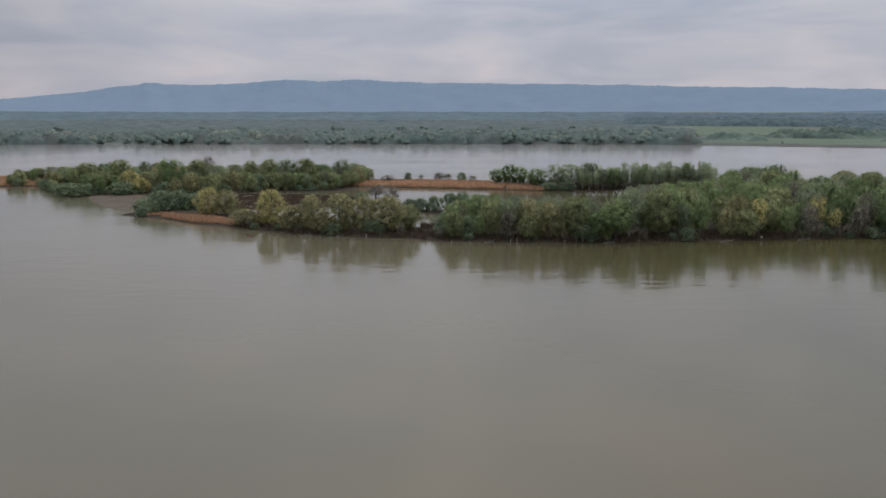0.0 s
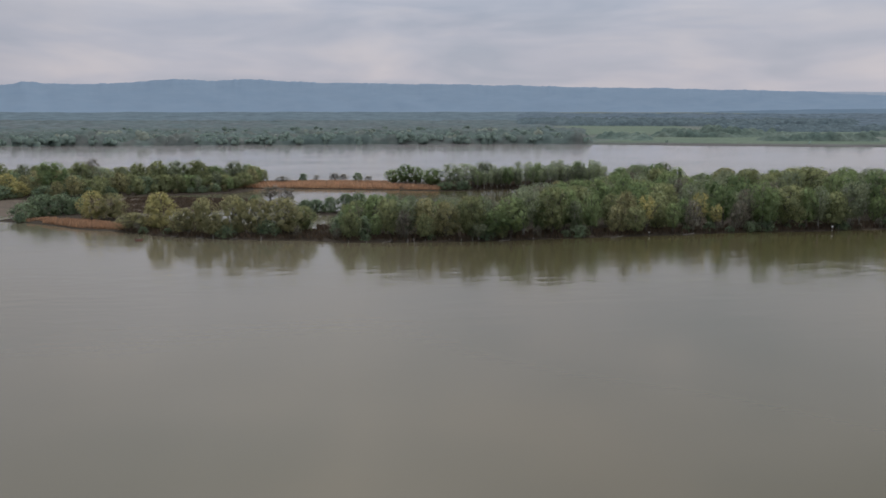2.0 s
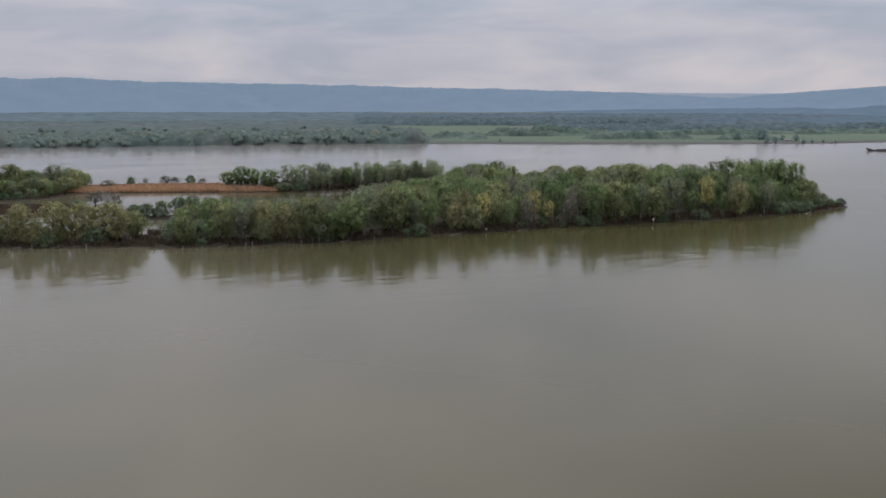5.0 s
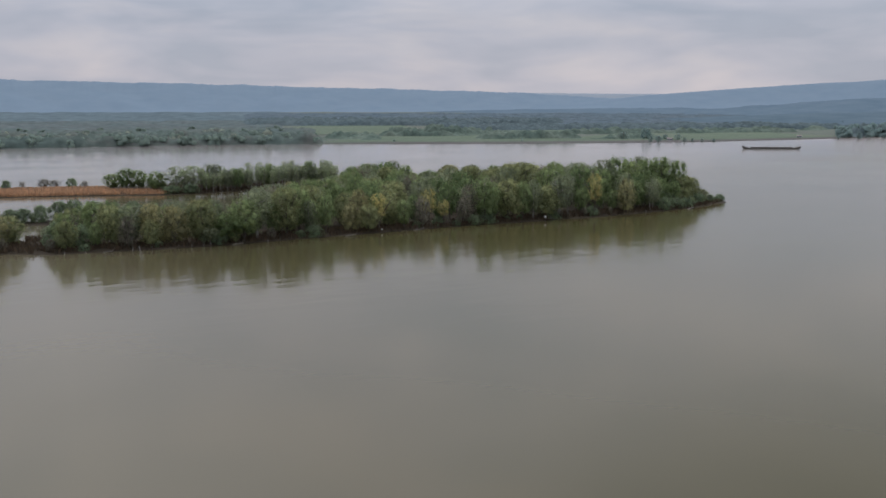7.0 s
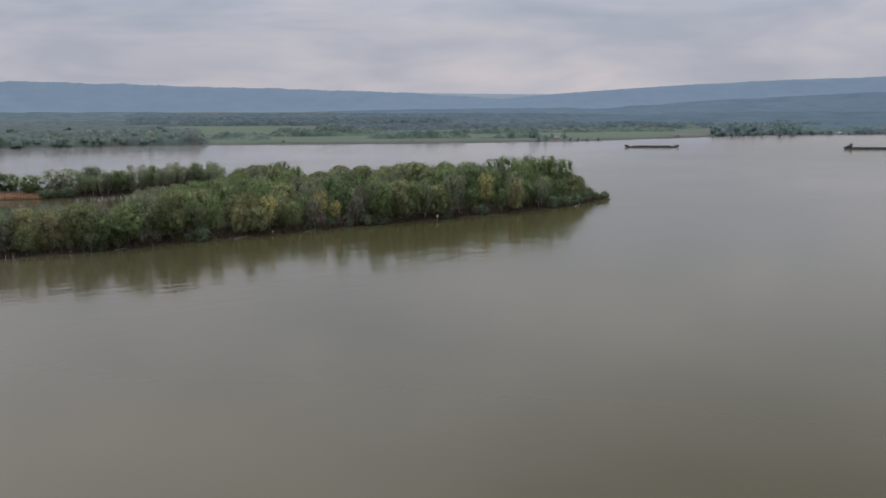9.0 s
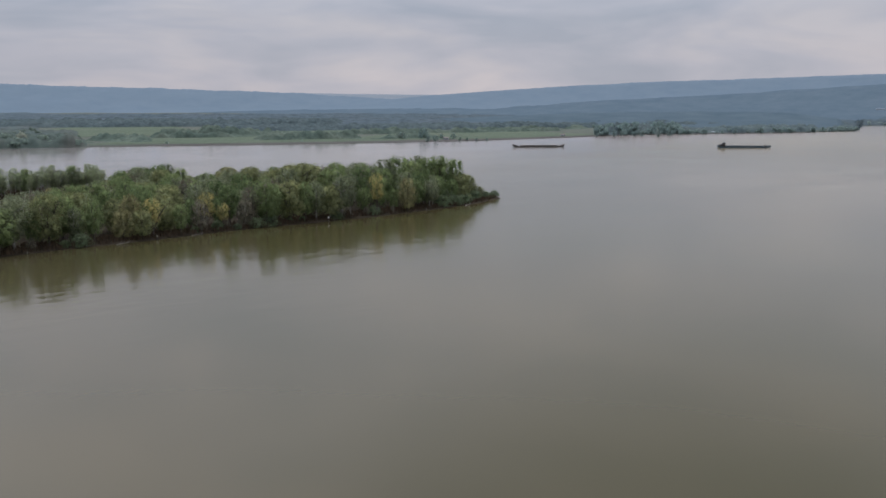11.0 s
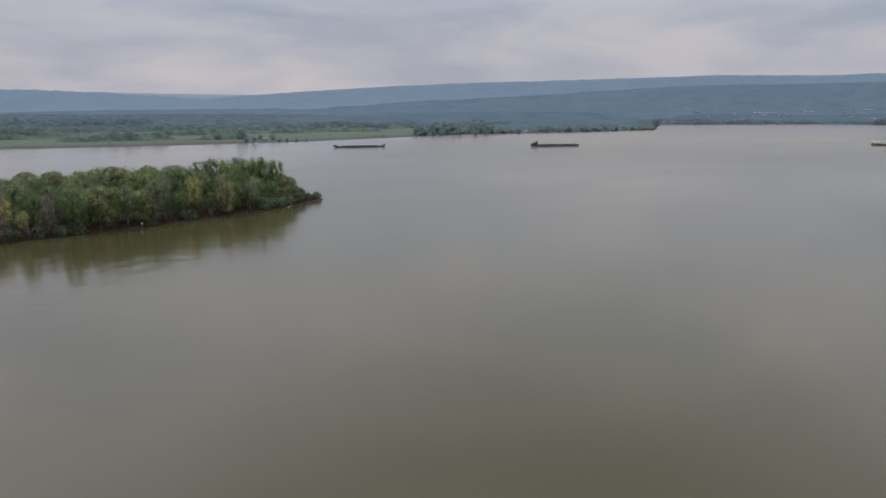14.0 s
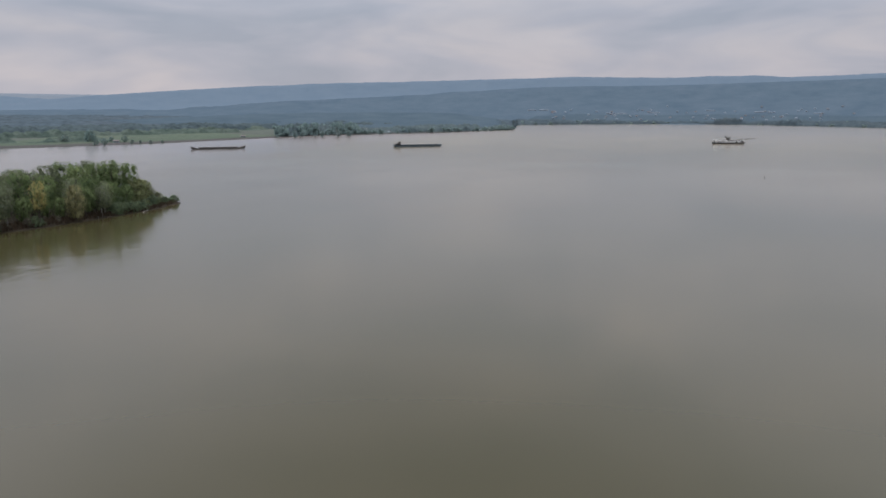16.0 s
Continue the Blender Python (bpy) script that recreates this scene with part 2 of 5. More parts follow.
M["garden_wood"] = surface("hazed_garden_trees", [(0.3, (0.08, 0.112, 0.13)), (0.7, (0.108, 0.138, 0.15))], 0.012, 1.0, 0.08, 0.0, spec=0.0)
M["cape_wood"] = surface("hazed_cape_leaves", [(0.3, (0.098, 0.138, 0.148)), (0.55, (0.118, 0.156, 0.16)), (0.75, (0.138, 0.166, 0.166))], 0.02, 1.0, 0.12, 0.0, spec=0.0)
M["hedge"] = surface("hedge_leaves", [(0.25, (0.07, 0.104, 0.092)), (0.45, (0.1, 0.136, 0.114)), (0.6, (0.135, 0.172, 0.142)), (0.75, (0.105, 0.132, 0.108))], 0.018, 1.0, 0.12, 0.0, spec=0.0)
M["hedge_far"] = surface("hazed_field_wood", [(0.3, (0.082, 0.114, 0.124)), (0.7, (0.106, 0.138, 0.144))], 0.01, 1.0, 0.08, 0.0, spec=0.0)
M["wood_roof_blue"] = surface("hazed_distant_canopy", [(0.3, (0.09, 0.126, 0.15)), (0.5, (0.104, 0.138, 0.16)), (0.7, (0.116, 0.146, 0.168))], 0.005, 1.0, 0.03, 0.0, spec=0.0)


def water_material():
    m, nt, b = base_material("river_water")
    L = nt.links.new
    n = noise_node(nt, 0.006, 4.0, 0.5)
    r = ramp_node(nt, [(0.35, (0.0853, 0.076, 0.0365)), (0.65, (0.0921, 0.0831, 0.0432))])
    L(n.outputs["Fac"], r.inputs[0])
    # base colour gain by distance east: cloud shade, haze and sky sheen painted in
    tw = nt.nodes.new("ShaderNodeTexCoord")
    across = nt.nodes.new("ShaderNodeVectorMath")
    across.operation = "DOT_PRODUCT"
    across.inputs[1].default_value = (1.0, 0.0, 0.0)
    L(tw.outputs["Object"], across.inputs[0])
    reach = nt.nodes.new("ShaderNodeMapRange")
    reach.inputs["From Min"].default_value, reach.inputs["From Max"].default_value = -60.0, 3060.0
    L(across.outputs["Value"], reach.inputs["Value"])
    # silt is only this tone gain: darker close by, brighter and bluer far east
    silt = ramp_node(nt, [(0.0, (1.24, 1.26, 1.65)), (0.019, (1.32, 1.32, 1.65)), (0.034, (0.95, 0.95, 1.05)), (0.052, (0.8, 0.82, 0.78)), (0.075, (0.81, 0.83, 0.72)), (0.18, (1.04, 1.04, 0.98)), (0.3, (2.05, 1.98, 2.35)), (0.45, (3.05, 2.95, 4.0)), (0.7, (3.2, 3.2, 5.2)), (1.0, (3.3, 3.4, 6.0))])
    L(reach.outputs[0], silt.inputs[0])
    toned = nt.nodes.new("ShaderNodeVectorMath")
    toned.operation = "MULTIPLY"
    L(r.outputs[0], toned.inputs[0])
    # in the main stream behind the island, reflected sky is painted as paler colour
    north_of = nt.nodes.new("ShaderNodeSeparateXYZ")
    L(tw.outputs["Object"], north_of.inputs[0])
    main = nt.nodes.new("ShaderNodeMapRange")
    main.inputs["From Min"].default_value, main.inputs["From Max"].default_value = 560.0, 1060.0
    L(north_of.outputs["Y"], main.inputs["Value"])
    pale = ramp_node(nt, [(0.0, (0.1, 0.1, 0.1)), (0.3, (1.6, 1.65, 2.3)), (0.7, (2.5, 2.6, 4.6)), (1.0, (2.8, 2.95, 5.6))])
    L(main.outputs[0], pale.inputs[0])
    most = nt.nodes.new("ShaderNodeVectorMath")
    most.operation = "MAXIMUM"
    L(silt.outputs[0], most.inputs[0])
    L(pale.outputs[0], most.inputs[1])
    L(most.outputs[0], toned.inputs[1])
    L(toned.outputs[0], b.inputs["Base Color"])
    b.inputs["IOR"].default_value = 1.333
    b.inputs["Specular IOR Level"].default_value = 0.5
    # the open reach to the east is ruffled by wind, the lee of the island is smooth
    tc = nt.nodes.new("ShaderNodeTexCoord")
    along = nt.nodes.new("ShaderNodeVectorMath")
    along.operation = "DOT_PRODUCT"
    along.inputs[1].default_value = (0.8, 0.25, 0.0)
    L(tc.outputs["Object"], along.inputs[0])
    ruffle = nt.nodes.new("ShaderNodeMapRange")
    ruffle.inputs["From Min"].default_value, ruffle.inputs["From Max"].default_value = 450.0, 1500.0
    ruffle.inputs["To Min"].default_value, ruffle.inputs["To Max"].default_value = 0.1, 0.2
    L(along.outputs["Value"], ruffle.inputs["Value"])
    # bands where the wind lies on the water, and smooth slicks between them
    bands = noise_node(nt, 0.009, 1.5, 0.5)
    slick = ramp_node(nt, [(0.38, (0.93, 0.93, 0.93)), (0.62, (1.08, 1.08, 1.08))])
    L(bands.outputs["Fac"], slick.inputs[0])
    wind = nt.nodes.new("ShaderNodeMath")
    wind.operation = "MULTIPLY"
    L(ruffle.outputs[0], wind.inputs[0])
    L(slick.outputs[0], wind.inputs[1])
    L(wind.outputs[0], b.inputs["Roughness"])
    # long low swells and short ripples, in patches that the wind touches
    swell = noise_node(nt, 0.2, 3.0, 0.5, (0.35, 1.5, 1.0))
    rip = noise_node(nt, 1.1, 3.0, 0.55, (0.6, 1.5, 1.0))
    patch = noise_node(nt, 0.012, 3.0, 0.55, (0.6, 1.4, 1.0))
    pr = ramp_node(nt, [(0.42, (0.25, 0.25, 0.25)), (0.66, (1.3, 1.3, 1.3))])
    L(patch.outputs["Fac"], pr.inputs[0])
    # the swell shows under the bank and dies away over the deep stream
    north = nt.nodes.new("ShaderNodeSeparateXYZ")
    L(tc.outputs["Object"], north.inputs[0])
    lee = nt.nodes.new("ShaderNodeMapRange")
    lee.inputs["From Min"].default_value, lee.inputs["From Max"].default_value = 170.0, 300.0
    lee.inputs["To Min"].default_value, lee.inputs["To Max"].default_value = 0.12, 1.0
    L(north.outputs["Y"], lee.inputs["Value"])
    open_reach = nt.nodes.new("ShaderNodeMapRange")
    open_reach.inputs["From Min"].default_value, open_reach.inputs["From Max"].default_value = 450.0, 1050.0
    open_reach.inputs["To Min"].default_value, open_reach.inputs["To Max"].default_value = 1.0, 0.0
    L(along.outputs["Value"], open_reach.inputs["Value"])
    still = nt.nodes.new("ShaderNodeMath")
    still.operation = "MULTIPLY"
    L(lee.outputs[0], still.inputs[0])
    L(open_reach.outputs[0], still.inputs[1])
    # trains of longer waves, here and there
    train = noise_node(nt, 0.22, 2.0, 0.45, (0.42, 1.0, 1.0))
    where = noise_node(nt, 0.016, 2.0, 0.5, (0.8, 1.3, 1.0))
    wr = ramp_node(nt, [(0.44, (0.0, 0.0, 0.0)), (0.58, (1.0, 1.0, 1.0))])
    L(where.outputs["Fac"], wr.inputs[0])
    roll = nt.nodes.new("ShaderNodeMath")
    roll.operation = "MULTIPLY"
    L(train.outputs["Fac"], roll.inputs[0])
    L(wr.outputs[0], roll.inputs[1])
    b0 = nt.nodes.new("ShaderNodeBump")
    b0.inputs["Strength"].default_value, b0.inputs["Distance"].default_value = 0.6, 0.2
    fade = nt.nodes.new("ShaderNodeMath")
    fade.operation = "MULTIPLY"
    L(roll.outputs[0], fade.inputs[0])
    L(still.outputs[0], fade.inputs[1])
    L(fade.outputs[0], b0.inputs["Height"])
    b1 = nt.nodes.new("ShaderNodeBump")
    L(b0.outputs[0], b1.inputs["Normal"])
    b1.inputs["Strength"].default_value, b1.inputs["Distance"].default_value = 0.6, 0.18
    heave = nt.nodes.new("ShaderNodeMath")
    heave.operation = "MULTIPLY"
    L(swell.outputs["Fac"], heave.inputs[0])
    L(pr.outputs[0], heave.inputs[1])
    calm = nt.nodes.new("ShaderNodeMath")
    calm.operation = "MULTIPLY"
    L(heave.outputs[0], calm.inputs[0])
    L(still.outputs[0], calm.inputs[1])
    L(calm.outputs[0], b1.inputs["Height"])
    mul = nt.nodes.new("ShaderNodeMath")
    mul.operation = "MULTIPLY"
    L(rip.outputs["Fac"], mul.inputs[0])
    L(pr.outputs[0], mul.inputs[1])
    b2 = nt.nodes.new("ShaderNodeBump")
    b2.inputs["Strength"].default_value, b2.inputs["Distance"].default_value = 0.6, 0.04
    fine = nt.nodes.new("ShaderNodeMath")
    fine.operation = "MULTIPLY"
    L(mul.outputs[0], fine.inputs[0])
    L(still.outputs[0], fine.inputs[1])
    L(fine.outputs[0], b2.inputs["Height"])
    L(b1.outputs[0], b2.inputs["Normal"])
    L(b2.outputs[0], b.inputs["Normal"])
    return m


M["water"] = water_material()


# ---- helpers for meshes ----
def mesh_object(name, verts, faces, material, parent=None, smooth=False, label="", normals=None):
    me = bpy.data.meshes.new(name)
    me.from_pydata([tuple(v) for v in verts], [], [tuple(f) for f in faces])
    me.materials.append(material)
    if smooth:
        me.polygons.foreach_set("use_smooth", [True] * len(me.polygons))
    me.update()
    if normals is not None:
        me.normals_split_custom_set_from_vertices([tuple(v) for v in normals])
    ob = new(name, me)
    if parent:
        ob.parent = parent
    if label:
        ob["label"] = label
    return ob


def part(name, bm, material, parent, label="", smooth=False):
    me = bpy.data.meshes.new(name)
    bm.to_mesh(me)
    bm.free()
    me.materials.append(material)
    if smooth:
        me.polygons.foreach_set("use_smooth", [True] * len(me.polygons))
    ob = new(name, me)
    ob.parent = parent
    if label:
        ob["label"] = label
    return ob


def unit(v):
    return v / (np.linalg.norm(v, axis=-1, keepdims=True) + 1e-9)


def sprays(pos, soft, size, rng, loose=0.45):
    """Leaf sprays: a small triangle at each place, turned at random about soft, and shaded along soft like the clump that it sits on."""
    n = len(pos)
    face = unit(unit(soft) + rng.normal(size=(n, 3)) * loose)
    side = unit(np.cross(face, rng.normal(size=(n, 3))))
    along = np.cross(face, side)
    s = size[:, None]
    v = np.stack([pos - side * s * 0.55 - along * s * 0.4, pos + side * s * 0.55 - along * s * 0.4, pos + along * s * 0.75], 1).reshape(-1, 3)
    return v, np.arange(3 * n).reshape(-1, 3), np.repeat(unit(soft), 3, axis=0)


def tube(points, radii, sides=6):
    """A tapered round limb along points."""
    vs, fs = [], []
    pts = [Vector(p) for p in points]
    for i, p in enumerate(pts):
        d = (pts[min(i + 1, len(pts) - 1)] - pts[max(i - 1, 0)]).normalized()
        x = d.orthogonal().normalized()
        y = d.cross(x)
        for k in range(sides):
            an = 2 * math.pi * k / sides
            vs.append(p + radii[i] * (math.cos(an) * x + math.sin(an) * y))
    for i in range(len(pts) - 1):
        for k in range(sides):
            fs.append((i * sides + k, i * sides + (k + 1) % sides, (i + 1) * sides + (k + 1) % sides, (i + 1) * sides + k))
    fs.append(tuple(range((len(pts) - 1) * sides, len(pts) * sides)))
    return [tuple(v) for v in vs], fs


def joined(pieces):
    vs, fs = [], []
    for v, f in pieces:
        k = len(vs)
        vs += [tuple(q) for q in v]
        fs += [tuple(int(i) + k for i in q) for q in f]
    return vs, fs


def inside(poly, x, y):
    hit, j = False, len(poly) - 1
    for i in range(len(poly)):
        (xi, yi), (xj, yj) = poly[i], poly[j]
        if (yi > y) != (yj > y) and x < (xj - xi) * (y - yi) / (yj - yi) + xi:
            hit = not hit
        j = i
    return hit


def edge_distance(poly, x, y):
    best = 1e9
    p = Vector((x, y))
    for i in range(len(poly)):
        a0, b0 = Vector(poly[i - 1]), Vector(poly[i])
        d = b0 - a0
        t = max(0.0, min(1.0, (p - a0).dot(d) / max(d.length_squared, 1e-9)))
        best = min(best, (p - a0 - t * d).length)
    return best


def smooth_outline(poly, step=5.0, wobble=1.6, seed=0):
    """A shoreline through the corners, rounded and frayed."""
    n = len(poly)
    out = []
    for i in range(n):
        p0, p1, p2, p3 = (Vector(poly[(i + k) % n]) for k in (-1, 0, 1, 2))
        steps = max(2, int((p2 - p1).length / step))
        for k in range(steps):
            t = k / steps
            q = 0.5 * (2 * p1 + (p2 - p0) * t + (2 * p0 - 5 * p1 + 4 * p2 - p3) * t * t + (3 * p1 - p0 - 3 * p2 + p3) * t ** 3)
            q += Vector((noise.noise((q.x * 0.07, q.y * 0.07, seed)), noise.noise((q.x * 0.07, q.y * 0.07, seed + 9)))) * wobble
            q += Vector((noise.noise((q.x * 0.3, q.y * 0.3, seed)), noise.noise((q.x * 0.3, q.y * 0.3, seed + 5)))) * wobble * 0.4
            out.append((q.x, q.y))
    return out


# ---- the ground sheet, the river, the hills ----
# distance from the middle of the water to its bank, by bearing in degrees to the left of +y
SHORE = [(-180, 420), (-140, 480), (-118, 1200), (-108, 2500), (-95, 2750), (-87.4, 2950), (-84, 3150), (-80, 3390), (-76, 3460), (-71.8, 3400),
         (-68, 3250), (-65.2, 3150), (-64.9, 2440), (-61.2, 2210), (-56, 2030), (-52, 1950), (-50, 1850), (-46.7, 1710), (-41.9, 1560), (-36, 1470), (-30, 1420),
         (-25.5, 1400), (-16.5, 1405), (-11.7, 1412), (-0.6, 1390), (9.8, 1405), (17.6, 1450), (27.2, 1530), (40, 1750), (60, 3200), (100, 3200), (130, 700), (180, 420)]


def shore(az):
    return float(np.interp(az, [p[0] for p in SHORE], [p[1] for p in SHORE]))


def polar(az, r, z=0.0):
    t = radians(az)
    return (-math.sin(t) * r, math.cos(t) * r, z)


def land_height(az, r):
    d = r - shore(az) - 14 * noise.noise((az * 0.9, 3.1, 0)) - 5 * noise.noise((az * 5.0, 1.1, 0))
    if d < -60:
        return -4.0
    k = max(0.0, min(1.0, (d + 60) / 75))
    z = -4.0 + 5.6 * k
    if d > 15:
        z += min(1.0, (d - 15) / 300) * (0.8 + 1.2 * noise.noise((r * 0.004, az * 0.2, 2)))
    # plain raised far off to fit the camera's view, most of all westward
    west = max(0.0, min(1.0, (az + 58) / 24))
    if r > 2600:
        z += 48.0 * west * ((r - 2600) / 2100) ** 1.2 * min(1.0, max(0.0, d) / 200)
    if r > 3000:
        z += 34.0 * (1 - west) * ((r - 3000) / 1800) ** 1.5 * min(1.0, max(0.0, d) / 200)
    return z


def build_ground():
    az = [v for v in np.arange(-180, -95, 3.0)] + [v for v in np.arange(-95, 34, 0.25)] + [v for v in np.arange(34, 180, 3.0)]
    rs = [0, 150, 300, 400, 500, 700, 900, 1100, 1250] + list(np.arange(1300, 2600, 18.0)) + list(np.arange(2600, 3700, 30.0)) + list(np.arange(3700, 4901, 80.0))
    vs = [polar(b, r, land_height(b, r)) for b in az for r in rs]
    n, m = len(az), len(rs)
    fs = [((i % n) * m + k, ((i + 1) % n) * m + k, ((i + 1) % n) * m + k + 1, (i % n) * m + k + 1) for i in range(n) for k in range(m - 1)]
    ob = mesh_object("ground", vs, fs, M["plain"], smooth=True)
    return tagged(ob, "flat green-brown flood plain along the river bank", "ground", kind="structure")


build_ground()


def build_water():
    n = 96
    vs, fs = [], []
    for r in (0.5, 300, 800, 1600, 3000, 4850):
        vs += [polar(360 * k / n, r) for k in range(n)]
    for j in range(5):
        fs += [(j * n + k, j * n + n + k, j * n + n + (k + 1) % n, j * n + (k + 1) % n)[::-1] for k in range(n)]
    fs.append(tuple(range(n)))
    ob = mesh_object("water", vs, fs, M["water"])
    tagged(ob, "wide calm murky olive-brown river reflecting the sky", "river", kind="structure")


build_water()


def ridge(name, crest, r_foot, r_top, z_foot, material, label, rough=1.0, seed=0):
    """A long wooded hill: crest gives its height as an angle over the level, by bearing."""
    az = np.arange(crest[0][0], crest[-1][0] + 0.01, 0.1)
    rows = 16
    vs, fs = [], []

    def height(b, r):
        top = EYE + math.tan(radians(float(np.interp(b, [c[0] for c in crest], [c[1] for c in crest])))) * r_top
        t = (r - r_foot) / (r_top - r_foot)
        wave = rough * (5.0 * noise.noise((b * 0.55, seed, 1)) + 2.2 * noise.noise((b * 2.4, seed, 4)) + 2.0 * noise.noise((b * 5.0, seed, 6)))
        if t > 1:
            return top + wave - 60 * (t - 1)
        h = z_foot + (top - z_foot) * t ** 1.1 + wave * t ** 5
        return h + rough * (top - z_foot) * 0.07 * noise.noise((b * 0.5, t * 3.2, seed + 2)) * math.sin(t * math.pi)

    for b in az:
        for k in range(rows):
            r = r_foot + (r_top - r_foot) * k / (rows - 3)
            vs.append(polar(b, r, height(b, r)))
    for i in range(len(az) - 1):
        for k in range(rows - 1):
            fs.append((i * rows + k, i * rows + k + 1, (i + 1) * rows + k + 1, (i + 1) * rows + k))
    ob = mesh_object(name, vs, [f[::-1] for f in fs], material, smooth=True)
    tagged(ob, label, "hill", kind="structure")
    return height


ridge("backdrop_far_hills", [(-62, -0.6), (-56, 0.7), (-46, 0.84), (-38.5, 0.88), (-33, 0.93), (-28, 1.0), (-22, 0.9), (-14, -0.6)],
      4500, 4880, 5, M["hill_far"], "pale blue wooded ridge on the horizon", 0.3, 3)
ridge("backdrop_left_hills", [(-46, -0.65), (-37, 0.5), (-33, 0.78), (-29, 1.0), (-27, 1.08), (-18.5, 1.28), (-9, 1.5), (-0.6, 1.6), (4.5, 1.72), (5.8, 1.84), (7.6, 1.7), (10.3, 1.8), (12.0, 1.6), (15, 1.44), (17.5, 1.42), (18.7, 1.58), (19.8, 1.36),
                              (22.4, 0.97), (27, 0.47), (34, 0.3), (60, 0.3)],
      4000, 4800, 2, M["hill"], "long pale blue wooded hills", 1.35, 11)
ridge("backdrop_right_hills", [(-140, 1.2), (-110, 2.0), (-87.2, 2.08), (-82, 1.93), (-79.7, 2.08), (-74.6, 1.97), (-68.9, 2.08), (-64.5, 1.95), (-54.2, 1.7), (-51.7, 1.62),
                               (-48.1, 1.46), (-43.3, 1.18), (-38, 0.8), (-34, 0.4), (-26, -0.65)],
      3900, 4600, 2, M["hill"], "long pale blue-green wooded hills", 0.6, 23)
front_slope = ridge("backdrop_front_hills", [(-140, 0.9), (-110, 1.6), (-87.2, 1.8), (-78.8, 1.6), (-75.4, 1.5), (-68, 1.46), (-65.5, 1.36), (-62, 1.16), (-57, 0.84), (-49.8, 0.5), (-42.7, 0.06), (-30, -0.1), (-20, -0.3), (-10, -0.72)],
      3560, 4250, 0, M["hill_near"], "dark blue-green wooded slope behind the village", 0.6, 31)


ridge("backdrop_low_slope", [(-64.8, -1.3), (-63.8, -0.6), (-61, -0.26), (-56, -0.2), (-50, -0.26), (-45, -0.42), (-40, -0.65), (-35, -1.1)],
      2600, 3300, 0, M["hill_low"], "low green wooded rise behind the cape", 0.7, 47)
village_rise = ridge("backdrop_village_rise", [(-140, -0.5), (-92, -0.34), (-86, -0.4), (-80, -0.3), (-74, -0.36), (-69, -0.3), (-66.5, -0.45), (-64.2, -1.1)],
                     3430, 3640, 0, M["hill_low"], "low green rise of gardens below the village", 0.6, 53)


# ---- the island: its banks ----
NEAR = [(-176, 470), (-168, 459), (-151, 450), (-126, 428), (-104, 417), (-90, 406), (-68, 393), (-34, 382), (-16, 379), (-3, 372), (28, 368), (64, 367), (103, 371),
        (154, 375), (180, 378), (230, 379), (282, 382), (341, 391), (370, 402), (384, 411), (380, 424), (345, 468), (300, 530), (240, 600), (200, 645), (165, 625), (140, 570),
        (110, 490), (60, 448), (0, 420), (-14, 415), (-45, 428), (-90, 455), (-112, 482), (-150, 492)]
MARSH = [(-212, 520), (-185, 488), (-150, 478), (-110, 488), (-70, 500), (-45, 525), (-60, 560), (-120, 575), (-180, 572), (-232, 568)]
GROVE = [(-430, 690), (-326, 632), (-300, 634), (-262, 578), (-244, 566), (-200, 572), (-150, 582), (-74, 600), (-58, 640), (-56, 690), (-150, 706), (-311, 700), (-374, 724), (-430, 760)]
STRIP = [(-90, 636), (-62, 630), (0, 618), (69, 599), (110, 602), (195, 622), (215, 648), (190, 668), (100, 668), (34, 690), (-30, 704), (-70, 696)]
INNER = [(-26, 476), (-10, 468), (8, 467), (40, 471), (64, 482), (34, 492), (0, 491), (-18, 487)]


def island(name, poly, height, material, label, seed, step=2.5):
    """A low bank: it rises from under the water inside its outline, in a few metres, to an uneven top."""
    out = np.array(smooth_outline(poly, seed=seed))
    x0, y0 = out.min(0) - 8
    x1, y1 = out.max(0) + 8
    xs, ys = np.arange(x0, x1, step), np.arange(y0, y1, step)
    gx, gy = np.meshgrid(xs, ys, indexing="ij")
    dist, odd = np.full(gx.shape, 1e9), np.zeros(gx.shape, bool)
    for (ax, ay), (bx, by) in zip(out, np.roll(out, -1, 0)):
        dx, dy = bx - ax, by - ay
        t = np.clip(((gx - ax) * dx + (gy - ay) * dy) / max(dx * dx + dy * dy, 1e-9), 0, 1)
        dist = np.minimum(dist, np.hypot(gx - ax - t * dx, gy - ay - t * dy))
        if abs(dy) > 1e-9:
            odd ^= ((ay > gy) != (by > gy)) & (gx < dx * (gy - ay) / dy + ax)
    d = np.where(odd, dist, -dist)
    keep = d > -6
    ids = -np.ones(gx.shape, int)
    vs = []
    for i, j in zip(*np.nonzero(keep)):
        ids[i, j] = len(vs)
        k = d[i, j]
        z = k * 0.22 if k < 0 else height * (1 - math.exp(-k / 3.0)) + min(k, 4) * 0.05 * noise.noise((gx[i, j] * 0.25, gy[i, j] * 0.25, seed))
        vs.append((gx[i, j], gy[i, j], z))
    fs = []
    for i in range(len(xs) - 1):
        for j in range(len(ys) - 1):
            q = (ids[i, j], ids[i + 1, j], ids[i + 1, j + 1], ids[i, j + 1])
            if min(q) >= 0:
                fs.append(tuple(int(k) for k in q))
    return tagged(mesh_object(name, vs, fs, material, smooth=True), label, "island", kind="structure")


island("ground_near_bank", NEAR, 0.9, M["mud"], "low muddy wooded river island bank", 1)
island("ground_marsh", MARSH, 0.35, M["wet_mud"], "low brown mud flat between the groves", 2)
